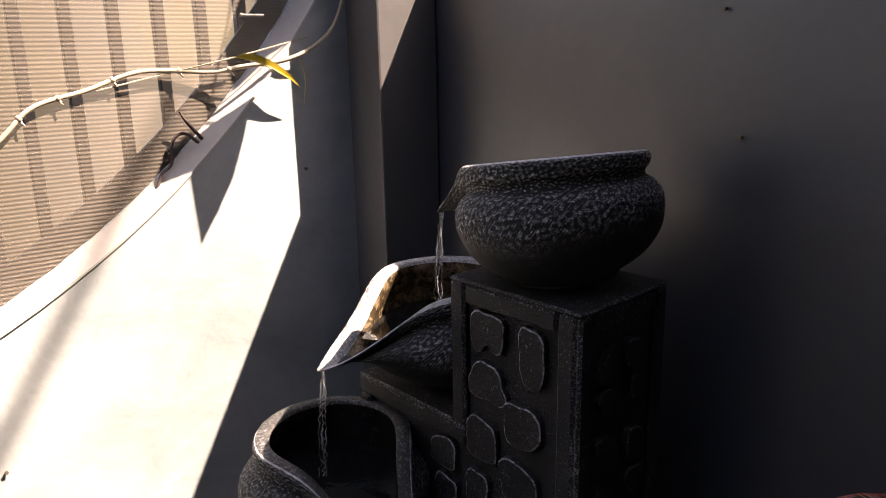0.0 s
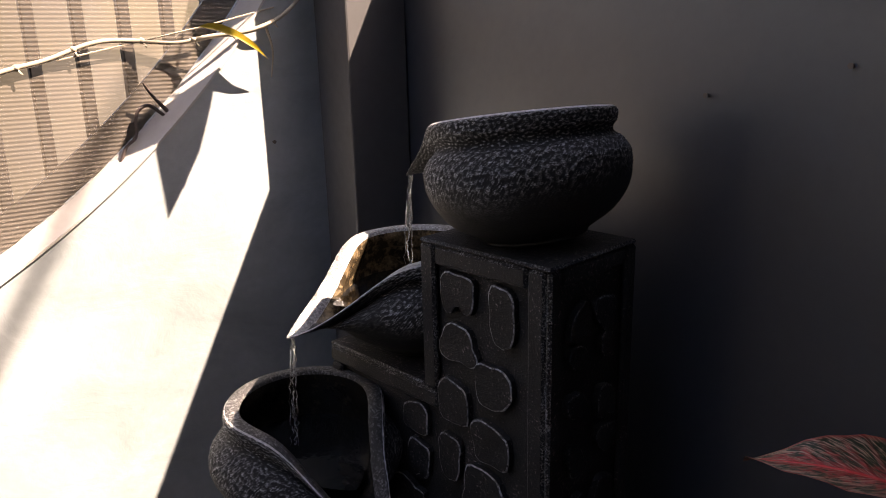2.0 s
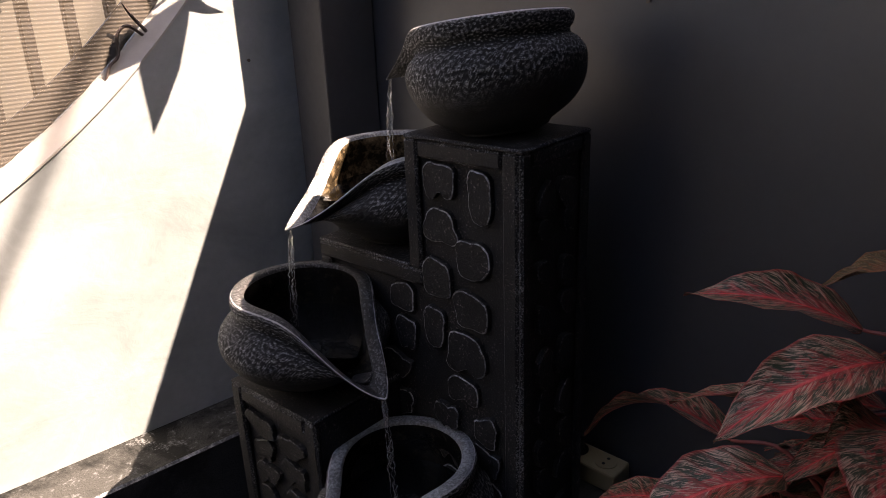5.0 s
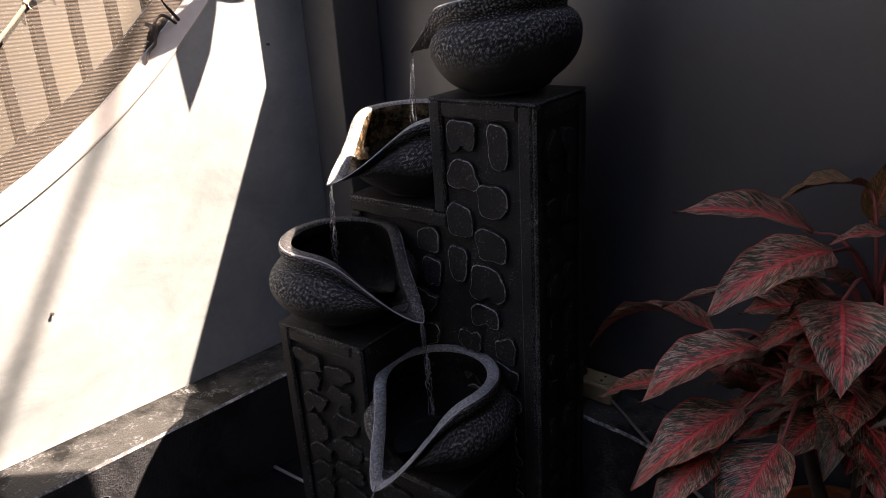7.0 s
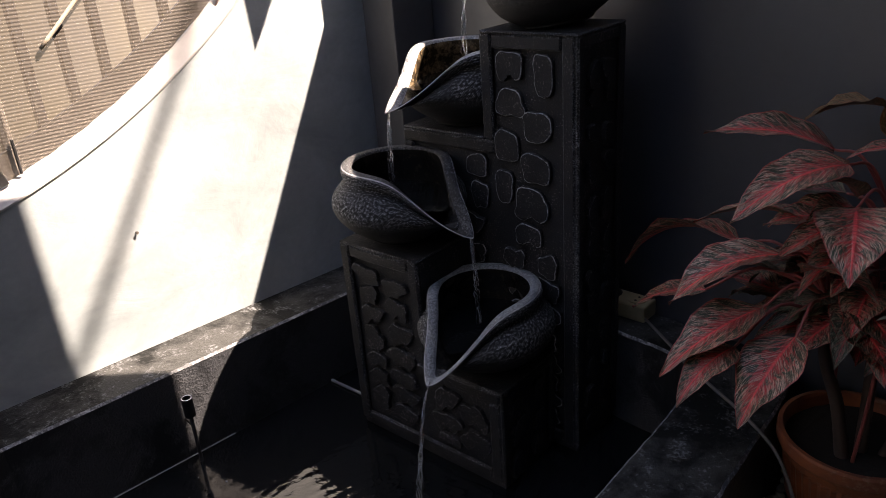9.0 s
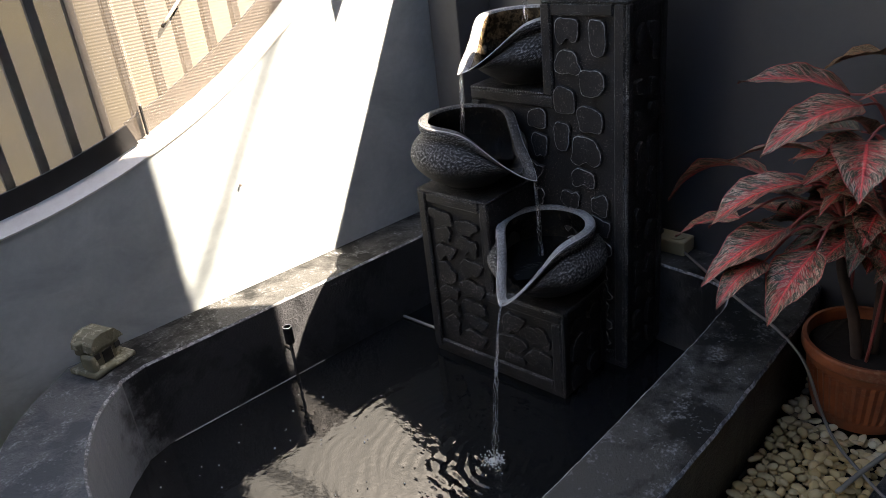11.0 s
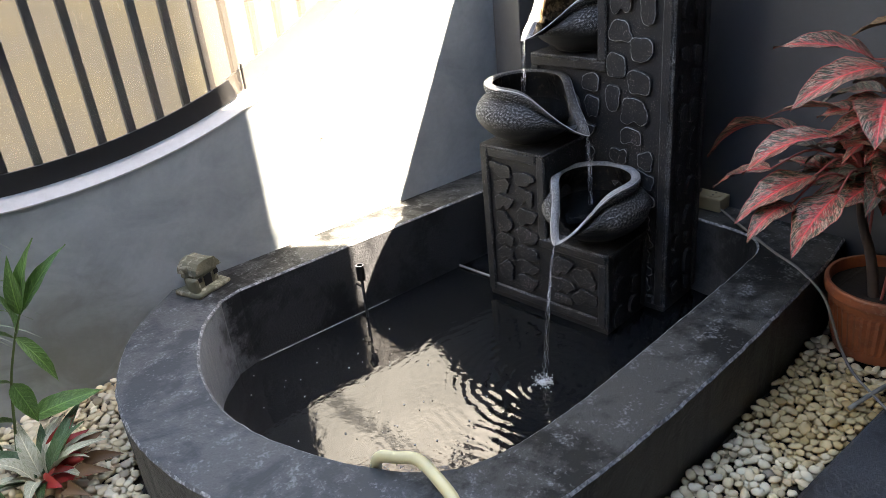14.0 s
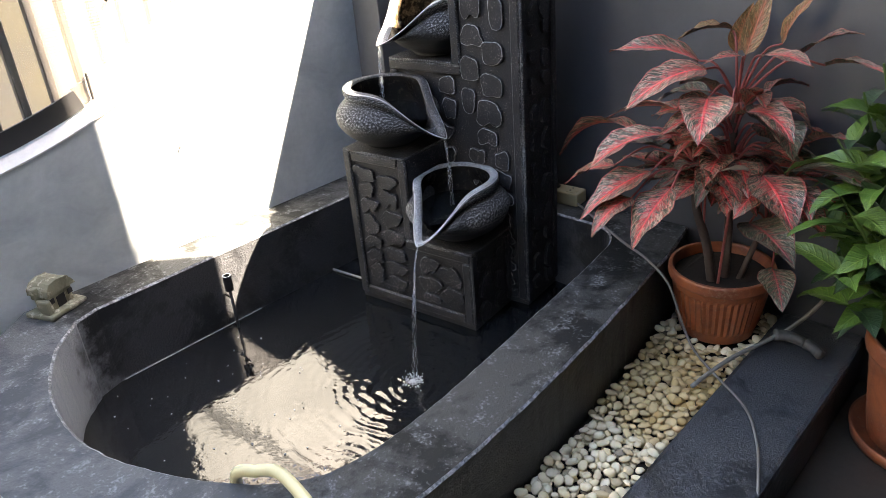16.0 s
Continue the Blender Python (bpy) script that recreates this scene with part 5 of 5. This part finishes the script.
STRIPED = speckled_leaf("cream and green striped leaf", (0.62, 0.60, 0.45), (0.16, 0.24, 0.10), (0.60, 0.58, 0.42), 0.35)
RED = plain("red bract", (0.36, 0.025, 0.018), 0.45)
bamboo = thing("bamboo_palm", "slender green palm seedling growing in the pebbles", "plant", pose(0, 0, 0))
cane = spline([(-0.825, 1.08, 0.0), (-0.80, 1.08, 0.10), (-0.772, 1.08, 0.21), (-0.736, 1.08, 0.30), (-0.712, 1.08, 0.345)], 6)
part("stem", tube(cane, 0.0032, 8, taper=0.0018), STEM_GREEN, bamboo, soft=True)
part("stem", tube(spline([(-0.83, 1.09, 0.0), (-0.835, 1.10, 0.12), (-0.845, 1.12, 0.22)], 5), 0.002, 6), STEM_GREEN, bamboo)
for b, t, w in (((-0.712, 1.08, 0.342), (-0.651, 1.075, 0.478), 0.026), ((-0.712, 1.08, 0.340), (-0.602, 1.07, 0.448), 0.026), ((-0.716, 1.08, 0.335), (-0.700, 1.09, 0.455), 0.022),
                ((-0.734, 1.08, 0.302), (-0.742, 1.09, 0.395), 0.026), ((-0.738, 1.08, 0.298), (-0.697, 1.06, 0.180), 0.024), ((-0.74, 1.08, 0.295), (-0.792, 1.09, 0.325), 0.024),
                ((-0.772, 1.08, 0.208), (-0.756, 1.06, 0.115), 0.030), ((-0.772, 1.08, 0.208), (-0.85, 1.08, 0.225), 0.024), ((-0.762, 1.08, 0.118), (-0.628, 1.06, 0.124), 0.036), ((-0.795, 1.08, 0.125), (-0.87, 1.06, 0.16), 0.026)):
    part("leaf", leaf_mesh(b, t, w * 1.3, 0.06, 0.4, 0.5, 10, 4), PALM, bamboo, soft=True)

bromeliad = thing("striped_plant", "low plant with cream-striped leaves and red bracts", "plant", pose(0, 0, 0))
rng = random.Random(21)
for i in range(20):
    a = i * 0.77 + rng.uniform(-.3, .3)
    c = Vector((-0.79, 1.0, 0.02))
    r = rng.uniform(0.09, 0.16)
    p = c + Vector((math.cos(a) * 0.015, math.sin(a) * 0.015, 0.005))
    q = c + Vector((math.cos(a) * r, math.sin(a) * r, rng.uniform(0.02, 0.09)))
    part("leaf", leaf_mesh(p, q, rng.uniform(0.022, 0.036), 0.18, 0.35, rng.uniform(-.5, .5), 10, 6), (STRIPED, STRIPED, BROAD)[i % 3], bromeliad, soft=True)
for p, q in (((-0.77, 1.02, 0.03), (-0.69, 1.02, 0.075)), ((-0.76, 1.03, 0.03), (-0.70, 1.05, 0.10)), ((-0.77, 1.0, 0.03), (-0.70, 0.98, 0.045)), ((-0.80, 0.97, 0.03), (-0.77, 0.91, 0.06)), ((-0.79, 0.98, 0.03), (-0.72, 0.94, 0.035))):
    part("bract", leaf_mesh(p, Vector(p).lerp(Vector(q), 1.1) + Vector((0, 0, -0.005)), 0.040, 0.15, 0.5, 0.4, 8, 4), RED, bromeliad, soft=True)
DRY = plain("dry brown leaf", (0.20, 0.11, 0.05), 0.6, 0.5, 60)
for p, q in (((-0.72, 0.98, 0.03), (-0.645, 0.93, 0.045)), ((-0.74, 0.96, 0.03), (-0.68, 0.89, 0.05)), ((-0.73, 1.0, 0.035), (-0.66, 1.0, 0.07)), ((-0.76, 0.94, 0.025), (-0.73, 0.86, 0.04))):
    part("leaf", leaf_mesh(p, q, 0.028, 0.2, 0.6, 0.6, 8, 4), DRY, bromeliad, "dry curled brown leaf", soft=True)
broad = thing("broad_leaf_plant", "dark broad-leaved plant at the pebble edge", "plant", pose(0, 0, 0))
for b, t, w in (((-0.92, 0.86, 0.01), (-0.86, 0.80, 0.10), 0.065), ((-0.88, 0.86, 0.01), (-0.94, 0.96, 0.16), 0.08), ((-0.88, 0.86, 0.01), (-0.93, 0.78, 0.12), 0.07), ((-0.90, 0.90, 0.01), (-0.86, 0.96, 0.12), 0.05)):
    part("leaf", leaf_mesh(b, t, w, 0.15, 0.3, 0.3, 10, 6), BROAD, broad, soft=True)
SILVER = plain("pale feathery frond", (0.35, 0.42, 0.33), 0.5)
frond = thing("feathery_plant", "tall plant with fine pale arching fronds", "plant", pose(0, 0, 0))
rng = random.Random(8)
stem_top = Vector((-0.90, 1.16, 0.70))
part("stem", tube(spline([(-0.90, 1.20, 0.0), (-0.93, 1.19, 0.35), stem_top], 6), 0.005, 8, taper=0.003), STEM_GREEN, frond)
for i in range(34):
    z = rng.uniform(0.30, 0.72)
    a = rng.uniform(-0.9, 0.5)
    b = Vector((-0.89, 1.175, z))
    part("leaf", leaf_mesh(b, b + Vector((math.cos(a), math.sin(a) * 0.5, rng.uniform(-0.55, 0.25))) * rng.uniform(0.12, 0.24), 0.009, 0.18, 0.3, 0, 8, 2), SILVER if i % 3 else LEAF_GREEN, frond, soft=True)

# ---- pebbles ----
rng = random.Random(11)
PEB = []
for i in range(8):
    bm = bmesh.new()
    bmesh.ops.create_icosphere(bm, subdivisions=2, radius=1.0)
    sx, sy, sz = rng.uniform(0.0115, 0.0175), rng.uniform(0.0085, 0.0115), rng.uniform(0.0048, 0.0070)
    for v in bm.verts:
        w = 1 + 0.12 * noise.noise(v.co * 1.3 + Vector((i * 9, 0, 0)))
        v.co = Vector((v.co.x * sx, v.co.y * sy, v.co.z * sz)) * w
    me = bpy.data.meshes.new("pebble")
    bm.to_mesh(me)
    bm.free()
    me.materials.append(PEBBLE)
    for p in me.polygons:
        p.use_smooth = True
    PEB.append(me)

OUT = [(p.x, p.y) for p in OUTER] + [(0.836, 1.28), (-0.386, 1.28)]


def inside(x, y, ring):
    hit = False
    for (x0, y0), (x1, y1) in zip(ring, ring[1:] + ring[:1]):
        if (y0 > y) != (y1 > y) and x < (x1 - x0) * (y - y0) / (y1 - y0) + x0:
            hit = not hit
    return hit


def rim_clear(x, y, m):
    return not any(inside(x + dx, y + dy, OUT) for dx, dy in ((m, 0), (-m, 0), (0, m), (0, -m)))


bed = thing("pebble_strip", "bed of pale cream river pebbles beside the pond", "pebbles", kind="structure")
places = []
step = 0.0172
for layer in range(2):
    iy = 0
    y = 0.004
    while y < WALL_Y - 0.015:
        x = -1.25 + (iy % 2) * step * 0.6
        while x < BACK_X - 0.015:
            px_, py_ = x + rng.uniform(-.006, .006), y + rng.uniform(-.005, .005)
            x += step * 1.35
            if not rim_clear(px_, py_, 0.010) or (px_ - POT[0]) ** 2 + (py_ - POT[1]) ** 2 < 0.084 ** 2:
                continue
            places.append((px_, py_, 0.001 + layer * 0.010 + rng.uniform(-.003, .004), layer))
        y += step
        iy += 1
places.sort(key=lambda p: (p[3] == 0, abs(p[0] - 0.25) + 3 * abs(p[1] - 0.07)))
verts, faces = [], []
for i, (x, y, z, layer) in enumerate(places):
    m = pose(x, y, z, rng.uniform(-26, 26), rng.uniform(-26, 26), rng.uniform(0, 360)) @ Matrix.Diagonal((*[rng.uniform(0.66, 1.1)] * 3, 1))
    me = rng.choice(PEB)
    if i < 300:
        ob = new("pebble", me)
        ob.matrix_basis = m
        ob.parent = bed
    else:
        k = len(verts)
        verts += [tuple(m @ v.co) for v in me.vertices]
        faces += [tuple(k + j for j in p.vertices) for p in me.polygons]
me = bpy.data.meshes.new("pebbles")
me.from_pydata(verts, [], faces)
me.materials.append(PEBBLE)
for p in me.polygons:
    p.use_smooth = True
rest = new("pebbles", me)
rest.parent = bed
tagged(rest, kind="stuff")
